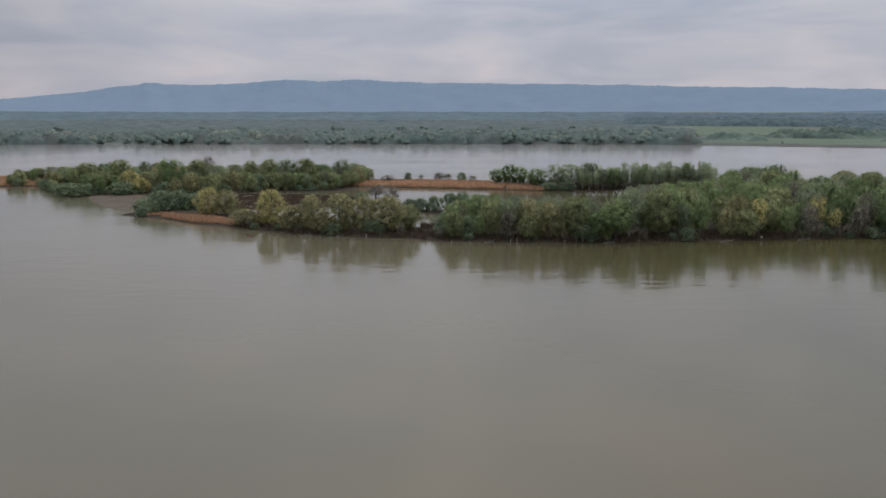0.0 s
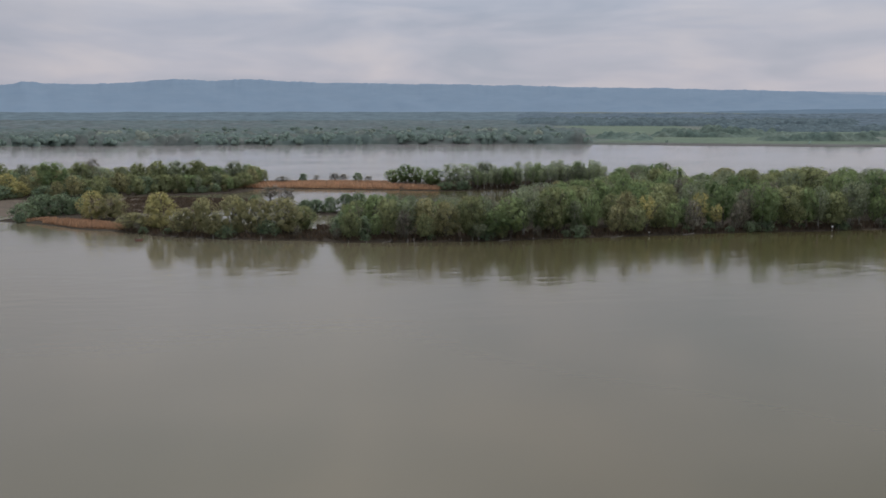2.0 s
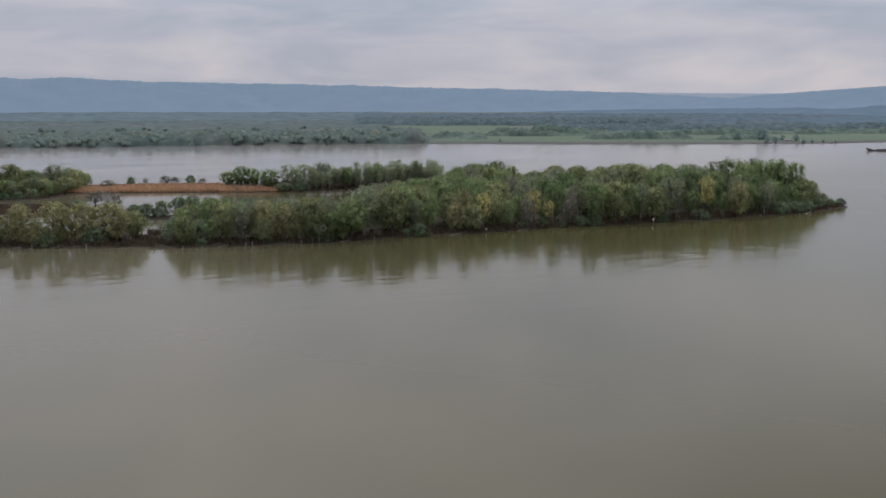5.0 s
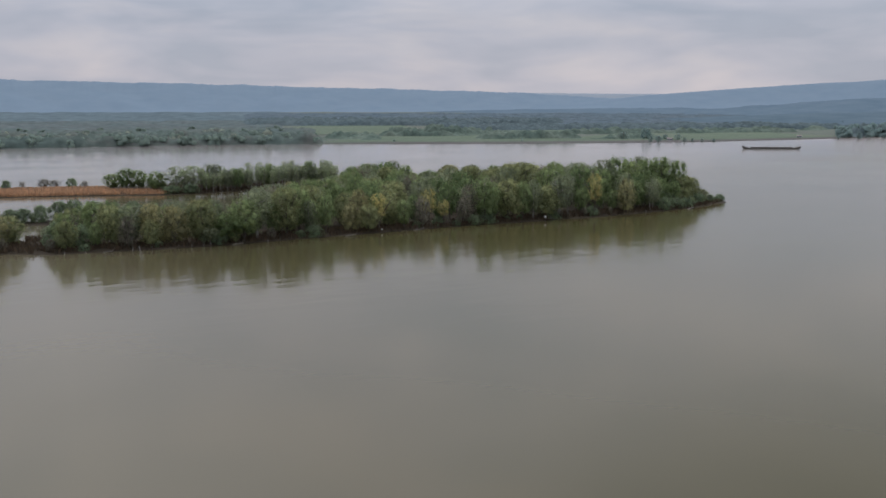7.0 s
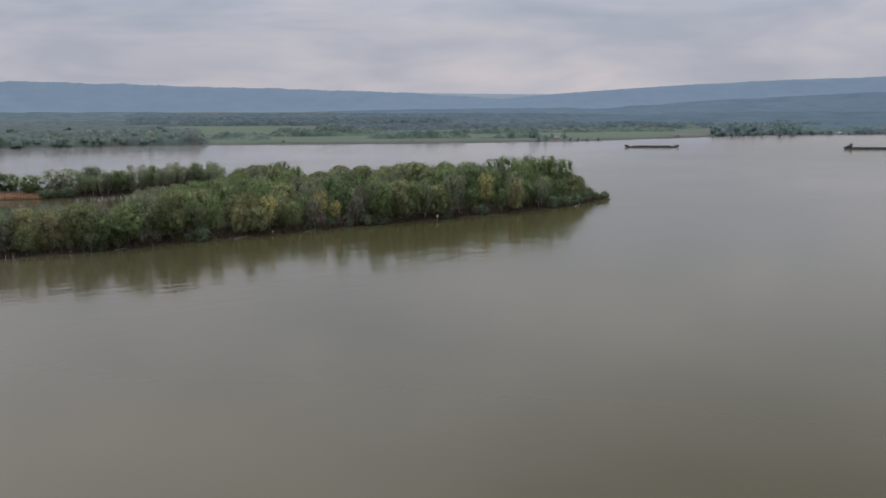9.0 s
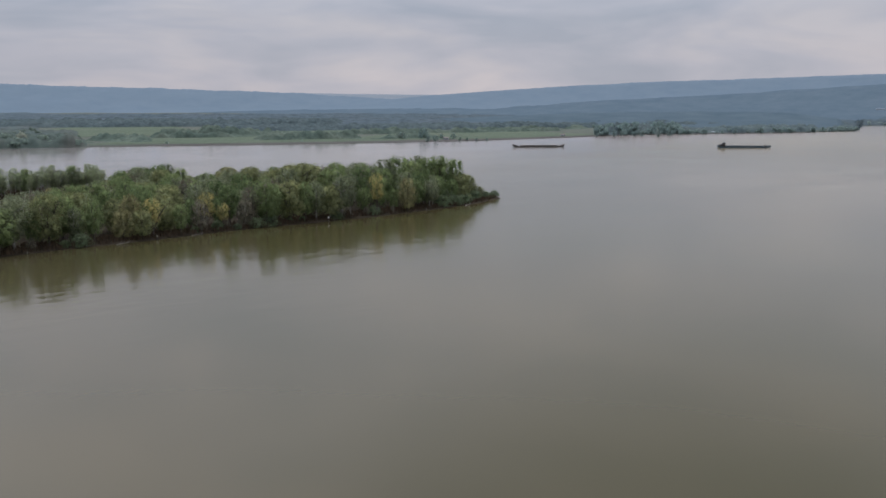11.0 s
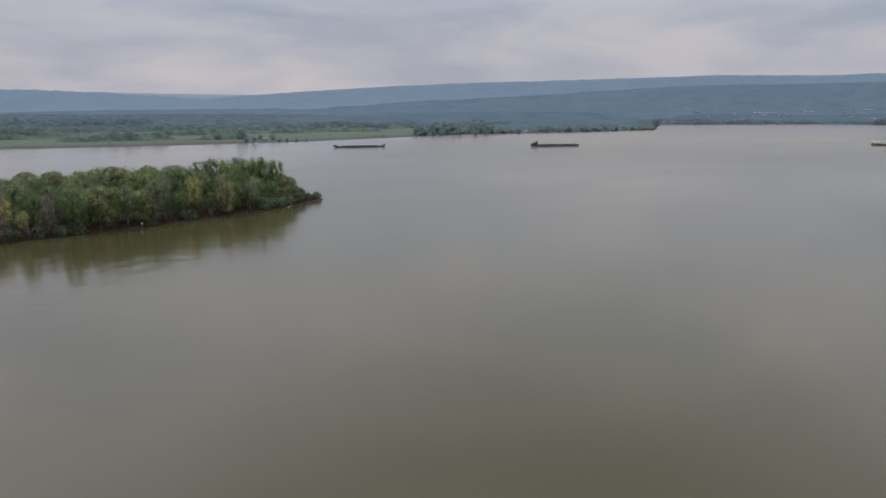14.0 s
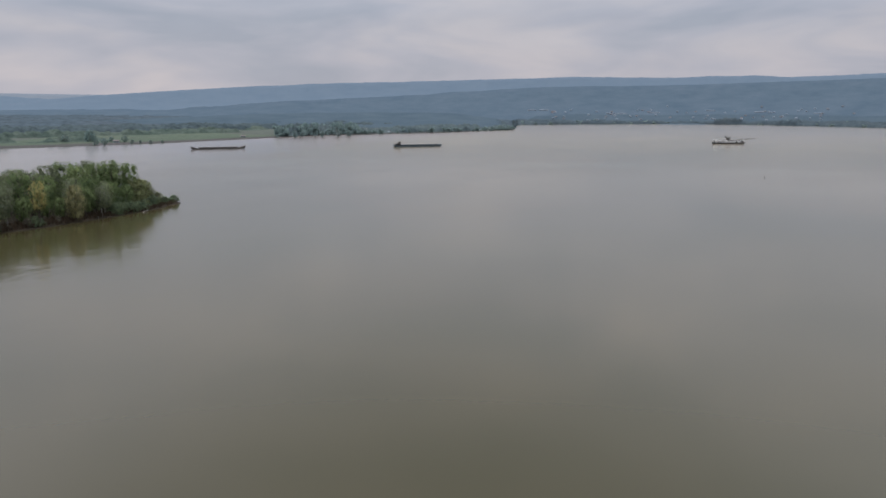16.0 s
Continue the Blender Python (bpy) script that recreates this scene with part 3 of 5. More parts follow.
island("ground_grove", GROVE, 0.7, M["mud"], "low muddy bank under the willow grove", 3)
island("ground_strip", STRIP, 0.6, M["mud"], "narrow low bank covered with dry reed", 4)
island("ground_inner_islet", INNER, 0.4, M["mud"], "small muddy islet in the flooded lagoon", 5)


# ---- trees ----
def lump_mesh():
    bm = bmesh.new()
    bmesh.ops.create_icosphere(bm, subdivisions=1, radius=1.0)
    v, f = np.array([tuple(q.co) for q in bm.verts]), [tuple(q.index for q in p.verts) for p in bm.faces]
    bm.free()
    return v, f


LUMP_V, LUMP_F = lump_mesh()


def tree_shape(seed, height, width, bare, lobes, tufts, leaves, leaf, droop=0.0, trunks=1, twigs=0, core=0.6, plume=1.2, taper=0.3, belly=0.42, wild=0.5):
    """Trunk and crown of one tree. Limbs fork from the trunk; broad lobes fill the crown, small tufts break its outline.
    bare: the share of the height that has no leaves; belly: how far up the crown is widest."""
    rng = np.random.default_rng(seed)
    wood = []
    for s in range(trunks):
        lean = rng.normal(size=2) * (0.04 + 0.1 * (trunks > 1)) * height
        pts, radii = [], []
        for k in range(6):
            t = k / 5
            pts.append((lean[0] * t * t + rng.normal() * 0.12, lean[1] * t * t + rng.normal() * 0.12, -0.8 + t * (height * 0.85 + 0.8)))
            radii.append((0.024 * height / math.sqrt(trunks)) * (1 - 0.85 * t) + 0.03)
        wood.append(tube(pts, radii, 6))
        for b in range(8 // trunks + 2):
            t = rng.uniform(max(0.18, bare * 0.8), 0.9)
            base = np.array(pts[0]) * (1 - t) + np.array(pts[-1]) * t
            base[:2] = lean * t * t
            an = rng.uniform(0, 2 * math.pi)
            reach = width * 0.5 * rng.uniform(0.5, 0.95) * math.sin(math.pi * min(1, 0.25 + 0.75 * (1 - t)))
            tip = base + np.array([math.cos(an) * reach, math.sin(an) * reach, reach * rng.uniform(0.5, 1.2) * (1 - droop * 0.6)])
            mid = (base + tip) / 2 + rng.normal(size=3) * 0.3 + np.array([0, 0, 0.12 * reach])
            wood.append(tube([base, mid, tip], [0.011 * height * (1 - t * 0.6), 0.006 * height, 0.03], 4))
            for w in range(twigs):
                e = tip + rng.normal(size=3) * np.array([1, 1, 0.8]) * reach * 0.4
                wood.append(tube([mid, (mid + e) / 2 + rng.normal(size=3) * 0.2, e], [0.05, 0.04, 0.02], 3))
    c0 = height * bare

    def reach_at(u, an):
        k = abs((u - belly) / ((1.02 - belly) if u > belly else (belly + 0.12)))
        swell = 1.0 + wild * noise.noise((math.cos(an) * 1.2 + seed, math.sin(an) * 1.2, u * 2.4))
        return width / 2 * math.sqrt(max(0.03, 1 - k ** 2.3)) * swell * (1 - taper * max(0.0, u - belly))

    centres, rad = [], []
    for k in range(lobes):
        u = min(0.92, max(0.04, 0.05 + 0.84 * (k + rng.uniform(0.1, 0.9)) / lobes))
        an = k * 2.4 + rng.uniform(-0.5, 0.5)
        r = width * rng.uniform(0.1, 0.175) * (1.12 - 0.3 * u)
        rho = max(0.0, reach_at(u, an) - r * 0.85) * rng.uniform(0.45, 1.0)
        centres.append((math.cos(an) * rho, math.sin(an) * rho, min(c0 + u * (height - c0), height - r * plume * 0.8)))
        rad.append(r)
    for k in range(tufts):
        u, an = rng.uniform(0.02, 1.0) ** 0.8, rng.uniform(0, 2 * math.pi)
        r = width * rng.uniform(0.045, 0.09)
        rho = max(0.0, reach_at(u, an) * rng.uniform(0.84, 1.05) - r * 0.5)
        centres.append((math.cos(an) * rho, math.sin(an) * rho, c0 + u * (height - c0 - r)))
        rad.append(r)
    centres, rad = np.array(centres), np.array(rad)
    share = rng.choice(len(rad), size=leaves, p=rad ** 1.7 / (rad ** 1.7).sum())
    d = unit(rng.normal(size=(leaves, 3)) + np.array([0, 0, 0.3]))
    pos = centres[share] + d * (rad[share][:, None] * rng.uniform(0.75, 1.4, (leaves, 1)) * np.array([1, 1, plume]))
    # every third leaf lies over the crown as a whole and knits the clumps together
    for i in range(0, leaves, 3):
        u, an = rng.uniform(0.0, 1.0) ** 0.8, rng.uniform(0, 2 * math.pi)
        rho = reach_at(u, an) * rng.uniform(0.8, 1.04)
        pos[i] = (math.cos(an) * rho, math.sin(an) * rho, c0 + u * (height - c0) * 0.98)
    if droop:
        pos[:, 2] -= droop * 0.1 * height * rng.uniform(0, 1, leaves) * (np.linalg.norm(pos[:, :2], axis=1) / (width / 2)) ** 2
    pos[:, 2] = np.maximum(pos[:, 2], 0.25)
    grow = height / pos[:, 2].max()
    pos[:, 2] *= grow
    centres[:, 2] *= grow
    middle = np.array([0, 0, c0 + (height - c0) * 0.4])
    soft = d * 0.3 + unit(pos - middle) * 0.5 + np.array([0, 0, 0.34]) + rng.normal(size=pos.shape) * 0.36
    v, f, nv = sprays(pos, soft, leaf * rng.uniform(0.6, 1.35, leaves), rng)
    dense, normals = [(v, f)], [nv]
    if core:
        for c, r in zip(centres[:lobes], rad):
            lump = LUMP_V * (r * core * rng.uniform(0.85, 1.15, (len(LUMP_V), 1))) * np.array([1, 1, plume]) + c
            lump[:, 2] = np.maximum(lump[:, 2], 0.15)
            dense.append((lump, LUMP_F))
            normals.append(unit(LUMP_V * 0.3 + unit(lump - middle) * 0.5 + np.array([0, 0, 0.34])))
    return joined(wood), joined(dense), np.concatenate(normals)


def tree_kind(name, seed, material, bark, label, category="tree", **shape):
    (wv, wf), (lv, lf), normals = tree_shape(seed, **shape)
    root = new(name)
    tagged(root, label, category, group="trees on the river island")
    mesh_object("trunk", wv, wf, bark, root, True)
    mesh_object("crown", lv, lf, material, root, True, normals=normals)
    return root, shape["height"], shape["width"]


KINDS = {}


def kind(key, count, name, material, bark, label, category="tree", **shape):
    KINDS[key] = [tree_kind(name, hash_seed(key) + 17 * i, M[material], M[bark], label, category, **shape) for i in range(count)]


def hash_seed(word):
    return sum(ord(ch) * (i + 3) for i, ch in enumerate(word))


kind("willow", 6, "willow_tree", "willow", "bark", "broad olive-green willow with leaves down to the bank", height=14.0, width=12.0, bare=0.16, belly=0.5, lobes=30, tufts=46, leaves=2900, leaf=0.38, droop=0.5, trunks=2, plume=1.15)
kind("olive", 5, "olive_willow_tree", "olive", "bark", "broad yellowish olive willow rounded over the bank", height=14.0, width=12.0, bare=0.1, lobes=30, tufts=46, leaves=2900, leaf=0.36, droop=0.4, trunks=3, plume=1.1)
kind("poplar", 6, "poplar_tree", "poplar", "bark", "tall green poplar standing in the island wood", height=20.0, width=11.5, bare=0.2, lobes=34, tufts=48, leaves=2700, leaf=0.39, plume=1.4, taper=0.2, belly=0.58)
kind("silver", 6, "silver_poplar_tree", "silver", "pale_bark", "tall grey-green poplar with a pale trunk", height=20.0, width=10.5, bare=0.22, lobes=30, tufts=50, leaves=2900, leaf=0.36, twigs=1, plume=1.6, taper=0.2, belly=0.55, core=0.55)
kind("yellow", 3, "yellow_willow_tree", "yellow", "bark", "golden yellow willow in young leaf on the bank", height=13.0, width=10.5, bare=0.03, lobes=26, tufts=40, leaves=2500, leaf=0.4, droop=0.5, trunks=2, plume=1.15)
kind("golden", 3, "golden_willow_tree", "yellow", "bark", "golden yellow willow with a high crown in the bank wood", height=18.0, width=8.0, bare=0.36, lobes=11, tufts=24, leaves=1300, leaf=0.4, trunks=2, plume=1.1, belly=0.62, wild=0.9)
kind("brown", 4, "budding_tree", "brown", "bark", "half-bare brownish tree just coming into leaf", height=15.0, width=9.5, bare=0.06, lobes=20, tufts=40, leaves=1900, leaf=0.34, twigs=2, trunks=2, core=0.5, plume=1.5)
kind("bush", 5, "willow_bush", "bush", "bark", "low dark green willow bush on the bank", "bush", height=6.0, width=8.5, bare=0.0, lobes=18, tufts=30, leaves=1500, leaf=0.36, trunks=3, plume=0.95, belly=0.35)
kind("row", 6, "row_poplar_tree", "row", "pale_bark", "slender poplar with a bare pale lower trunk", height=17.0, width=5.6, bare=0.26, lobes=16, tufts=34, leaves=1500, leaf=0.38, twigs=1, plume=1.6, belly=0.6, taper=0.15, core=0.4, wild=0.6)
kind("bare", 2, "bare_tree", "brown", "pale_bark", "bare grey tree standing at the flooded lagoon", height=11.0, width=10.0, bare=0.3, lobes=4, tufts=6, leaves=60, leaf=0.25, twigs=5, trunks=2, core=0.0)
USED = set()
place_rng = random.Random(7)


def plant(key, x, y, height, z=0.4, wide=1.0, across=0.0):
    """One tree of a kind. wide: its breadth against the kind's own proportion, or across: its breadth in metres."""
    i = place_rng.randrange(len(KINDS[key]))
    src, h, broad = KINDS[key][i]
    s = height / h
    w = 1.2 * across / broad if across else s * wide * place_rng.uniform(0.9, 1.15)
    m = pose(x, y, z, 0, 0, place_rng.uniform(0, 360)) @ Matrix.Diagonal((w, w, s, 1))
    if (key, i) in USED:
        ob = copy_thing(src, m)
    else:
        USED.add((key, i))
        ob = src
    ob.matrix_basis = m
    return ob


def choose(weights):
    t = place_rng.uniform(0, sum(w for _, w in weights))
    for k, w in weights:
        t -= w
        if t <= 0:
            return k
    return weights[-1][0]


def scatter(poly, gap, tries, height, weights, rule=lambda x, y: True, taken=None, shore_gap=2.5, wide=1.0, roof=False):
    taken = taken if taken is not None else []
    xs, ys = [p[0] for p in poly], [p[1] for p in poly]
    for _ in range(tries):
        x, y = place_rng.uniform(min(xs), max(xs)), place_rng.uniform(min(ys), max(ys))
        if not inside(poly, x, y) or not rule(x, y):
            continue
        e = edge_distance(poly, x, y)
        if e < shore_gap:
            continue
        h = height(x, y, e)
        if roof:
            h = min(h, skyline_cap(x, y) + 1.2 - 6.0 * place_rng.random() ** 1.6)
        if h < 5:
            continue
        g = gap * (0.6 + 0.4 * h / 18)
        if any((x - q[0]) ** 2 + (y - q[1]) ** 2 < g * g for q in taken):
            continue
        taken.append((x, y))
        plant(choose(weights(x, y, e)), x, y, h, 0.4, wide)
    return taken


def near_height(x, y, e):
    if x < -20:
        return place_rng.uniform(9.5, 16.5) if x > -105 else place_rng.uniform(8, 13)
    if x < 95:
        return place_rng.uniform(15.5, 20)
    if x < 215:
        return place_rng.uniform(16, 21) + min(2, e * 0.05)
    tip = max(0.0, min(1.0, (388 - x) / 42))
    return (place_rng.uniform(20.5, 25) + min(5.5, e * 0.22)) * (0.2 + 0.8 * tip ** 0.7)


# crown cap: slope over eye level by bearing, fitted to the skyline the camera sees
SKYLINE = [(-43.0, -5.67), (-41.6, -5.41), (-41.0, -4.61), (-40.3, -3.96), (-40.1, -3.3), (-39.5, -3.09), (-38.8, -2.95), (-37.5, -3.18), (-36.8, -3.04), (-36.0, -3.27), (-34.6, -3.73),
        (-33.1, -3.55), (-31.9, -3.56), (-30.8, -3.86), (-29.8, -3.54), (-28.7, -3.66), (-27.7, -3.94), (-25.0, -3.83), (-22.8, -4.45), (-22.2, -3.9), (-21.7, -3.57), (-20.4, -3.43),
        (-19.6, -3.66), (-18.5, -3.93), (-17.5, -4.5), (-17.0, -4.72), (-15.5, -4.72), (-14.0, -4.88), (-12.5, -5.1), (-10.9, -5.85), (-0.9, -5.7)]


def skyline_cap(x, y):
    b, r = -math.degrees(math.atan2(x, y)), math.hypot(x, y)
    return EYE + math.tan(radians(float(np.interp(b, [q[0] for q in SKYLINE], [q[1] for q in SKYLINE])))) * r


def near_weights(x, y, e):
    if x < -20:
        return [("olive", 7), ("willow", 1), ("yellow", 1.4), ("bush", 0.8), ("brown", 0.5)]
    if e < 14:
        return [("willow", 1.2), ("olive", 0.5), ("poplar", 4.5), ("brown", 2.4), ("silver", 2.2)]
    return [("willow", 2), ("olive", 0.5), ("poplar", 5), ("silver", 3), ("brown", 1.2)]


taken = []
# the two big yellow willows and the trees at the island's tip
TIP_TREES = [
    ("bush", 381.5, 413, 4.6, 0.9), ("bush", 377, 411, 3.4, 1.3), ("bush", 371, 410, 5.0, 1.0), ("willow", 365, 411, 8.5, 1.15), ("willow", 358, 414, 16.5, 1.1), ("poplar", 350, 418, 27, 0.95),
    ("poplar", 345, 428, 26, 1), ("poplar", 340, 420, 29, 1), ("poplar", 328, 418, 28.5, 1.05), ("silver", 335, 434, 29, 1.1), ("poplar", 314, 416, 28, 1.05), ("poplar", 320, 436, 29, 1.05),
    ("silver", 304, 428, 28, 1.1), ("willow", 346, 405, 11, 1.1), ("bush", 357, 405, 7, 1.1), ("poplar", 336, 402, 15, 0.9), ("poplar", 325, 402, 18, 1), ("silver", 313, 401, 17, 0.9),
    ("poplar", 300, 400, 17, 0.9), ("willow", 351, 411, 18, 1), ("bush", 341, 396, 6, 1.1), ("bush", 331, 394, 6, 1.1), ("bush", 321, 392, 7, 1.1), ("willow", 343, 430, 22, 1.1), ("poplar", 343, 411, 15, 1.0), ("bush", 334, 404, 8.5, 1.1), ("bush", 350, 408, 7, 1.2),
]
# kind, place, height and breadth: along the wooded bank
BANK_TREES = [
    ("bush", 2, 390, 11, 12), ("bush", 10, 383, 10, 11), ("poplar", 16, 395, 18.5, 12), ("willow", 22, 380, 18.5, 11), ("silver", 30, 379, 18, 12), ("olive", 38, 377, 18.5, 12), ("olive", 47, 376, 18, 13),
    ("willow", 58, 373, 19.5, 13), ("poplar", 68, 372, 13, 12), ("silver", 61, 369, 8, 7), ("poplar", 76, 372, 19, 13), ("silver", 83, 378, 23, 12), ("olive", 133, 384, 20.4, 10), ("golden", 141, 379, 18, 6.5),
    ("golden", 170, 385, 18.3, 6.5), ("golden", 176, 381, 13, 5), ("golden", 267, 383, 23, 6.5), ("olive", 289, 385, 20, 9), ("silver", 246, 385, 23, 11),
]
# the round willows of the flooded western bank
WEST_TREES = [
    ("bush", -165, 473, 8.4, 14), ("bush", -159, 482, 12.4, 16), ("bush", -150, 485, 12, 14), ("bush", -143, 487, 10.4, 12), ("yellow", -128, 463, 15.3, 12.5), ("olive", -117, 460, 14.6, 12.5), ("olive", -98, 420, 8.6, 13),
    ("yellow", -85, 419, 18.2, 14), ("olive", -72, 404, 12.3, 12), ("olive", -62, 401, 17.6, 12), ("olive", -48, 397, 18.8, 15), ("olive", -37, 397, 17.6, 13), ("olive", -25, 395, 17.8, 17), ("willow", -17, 399, 13.5, 11),
    ("olive", -56, 395, 10.7, 10), ("bush", -32, 391, 8.0, 10),
]
for key, x, y, h, w in BANK_TREES + WEST_TREES:
    taken.append((x, y))
    plant(key, x, y, h, 0.4, across=w)
# a clump of tall poplars rises in the middle of the wood
for key, x, y, h, w in [("poplar", 200, 523, 24, 1.15), ("silver", 189, 527, 22.5, 1.1), ("poplar", 212, 519, 21.5, 1.1)] + TIP_TREES:
    taken.append((x, y))
    plant(key, x, y, h, 0.4, w)
# nothing stands between these and the water
SHORE_TREES = [(-85, 419), (-128, 463), (-117, 460)]
clear_front = lambda x, y: not any(abs(x - p) < 7 and y < q + 5 for p, q in SHORE_TREES)
gap_rule = lambda x, y: clear_front(x, y) and x < 348 and x > 3
# bushes that lean out over the waterline
for k in range(len(NEAR[:20]) - 1):
    p, q = Vector(NEAR[k]), Vector(NEAR[k + 1])
    steps = max(1, int((q - p).length / 4.4))
    for j in range(steps):
        c = p + (q - p) * ((j + place_rng.uniform(0.1, 0.9)) / steps)
        if abs(c.x - 232) < 5 or abs(c.x - 141) < 5 or -17 < c.x < -2 or -150 < c.x < -106 or c.x > 340 or place_rng.random() < (0.75 if c.x < -20 else 0.6):
            continue
        plant(choose([("bush", 4), ("brown", 3), ("willow", 1)]), c.x + place_rng.uniform(-1, 1), c.y + place_rng.uniform(2.2, 6.0), place_rng.uniform(3.0, 6.5 if clear_front(c.x, c.y) else 5.0), 0.15)
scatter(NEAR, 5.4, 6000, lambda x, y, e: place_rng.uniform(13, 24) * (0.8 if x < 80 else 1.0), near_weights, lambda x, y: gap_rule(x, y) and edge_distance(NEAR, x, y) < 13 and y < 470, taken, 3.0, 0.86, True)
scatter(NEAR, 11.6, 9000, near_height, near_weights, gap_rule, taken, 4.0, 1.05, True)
# the western grove: tall crowns behind, round willows in front
GROVE_BACK = [
    ("willow", -334, 683, 8.4, 15), ("willow", -325, 688, 10.5, 15), ("silver", -311, 683, 12, 15), ("willow", -299, 678, 12.8, 13), ("willow", -255, 614, 19, 18), ("willow", -231, 614, 21.6, 16), ("silver", -221, 637, 19.4, 9),
    ("poplar", -190, 596, 23.6, 17), ("willow", -176, 614, 22, 15), ("brown", -174, 637, 23.6, 9), ("olive", -188, 612, 16.5, 17), ("silver", -162, 614, 18.5, 16), ("willow", -143, 637, 19.6, 11.5), ("willow", -129, 637, 21.3, 13),
    ("silver", -117, 637, 20.9, 14), ("willow", -102, 637, 20.9, 17), ("poplar", -91, 646, 16.5, 13), ("silver", -76, 646, 19.5, 15), ("willow", -66, 672, 14.6, 15),
]
GROVE_FRONT = [
    ("bush", -248, 568, 8.6, 21), ("willow", -240, 602, 12.5, 20), ("yellow", -217, 593, 15.2, 13), ("yellow", -207, 583, 10.7, 12), ("bush", -216, 576, 9, 17), ("willow", -146, 620, 12.7, 19), ("willow", -125, 618, 11.8, 19),
    ("poplar", -104, 618, 11.8, 18), ("willow", -85, 626, 12.4, 19), ("willow", -69, 636, 11.3, 15), ("willow", -168, 600, 11, 16), ("bush", -190, 585, 8, 15), ("poplar", -277, 650, 14, 15), ("willow", -268, 630, 14, 14),
]
grove_taken = []
for key, x, y, h, w in GROVE_BACK + GROVE_FRONT:
    grove_taken.append((x, y))
    plant(key, x, y, h, 0.4, across=w)
scatter(GROVE, 11.5, 3000, lambda x, y, e: place_rng.uniform(10, 15.5) if x > -280 else place_rng.uniform(8, 11),
        lambda x, y, e: [("willow", 5), ("olive", 2.5), ("poplar", 2.5), ("bush", 1), ("silver", 1)], lambda x, y: x > -330 and not (x < -250 and y < 645), grove_taken, 3.0)
edge = [(-326, 634), (-300, 636), (-262, 581), (-244, 570), (-200, 576), (-150, 586), (-74, 604)]
for p, q in zip(edge, edge[1:]):
    p, q = Vector(p), Vector(q)
    steps = max(1, int((q - p).length / 6.0))
    for j in range(steps):
        c = p + (q - p) * ((j + place_rng.uniform(0.1, 0.9)) / steps)
        plant(choose([("bush", 5), ("olive", 1.5), ("willow", 1.5)]), c.x, c.y + place_rng.uniform(2.0, 6.0), place_rng.uniform(4.0, 8.0), 0.15)
# the far row behind the reed
for key, x, y, h, w in (("poplar", 41, 646, 12.1, 12), ("poplar", 49, 635, 16.6, 11), ("poplar", 57, 633, 15.2, 11), ("silver", 66, 632, 9, 9), ("poplar", 68, 620, 14.5, 13), ("row", 80, 616, 17.8, 10),
                        ("row", 87, 622, 14, 9), ("row", 91, 613, 18.2, 11), ("bush", 76, 606, 6, 12), ("bush", 88, 604, 7, 10)):
    plant(key, x, y, h, 0.4, across=w)
scatter(STRIP, 4.2, 9000, lambda x, y, e: place_rng.uniform(12.5, 19.5), lambda x, y, e: [("row", 6), ("silver", 1.2), ("poplar", 0.5)],
        lambda x, y: x > 96 and y < 619 + 0.2 * (x - 96), None, 3.0, 1.0)
for key, x, y, h, w in (("brown", -44, 680, 5.0, 10), ("bush", -28, 688, 6.6, 6), ("brown", -18, 698, 4.4, 4), ("brown", -3, 694, 6.4, 8), ("bush", 15, 684, 7.2, 7), ("brown", 24, 690, 4, 6), ("brown", 4, 698, 5, 7)):
    plant(key, x, y, h, across=w)
# the bushes of the islet in the lagoon
for x, y, h, w in ((-19, 484, 7, 8), (-13, 482, 7.4, 9.5), (-5, 480, 9, 8), (4, 479, 11, 9.5), (11, 476, 12, 9.5), (20, 480, 10, 9), (30, 480, 9, 9), (40, 482, 9, 9)):
    plant("bush", x, y, h, across=w)
plant("brown", -44, 560, 8, across=12), plant("brown", -32, 545, 8, across=9)
plant("bare", -30, 520, 10), plant("bare", -36, 530, 12)
for x, y, h in ((-150, 497, 6), (-52, 540, 5), (-60, 530, 4)):
    plant("bush", x, y, h, 0.1)


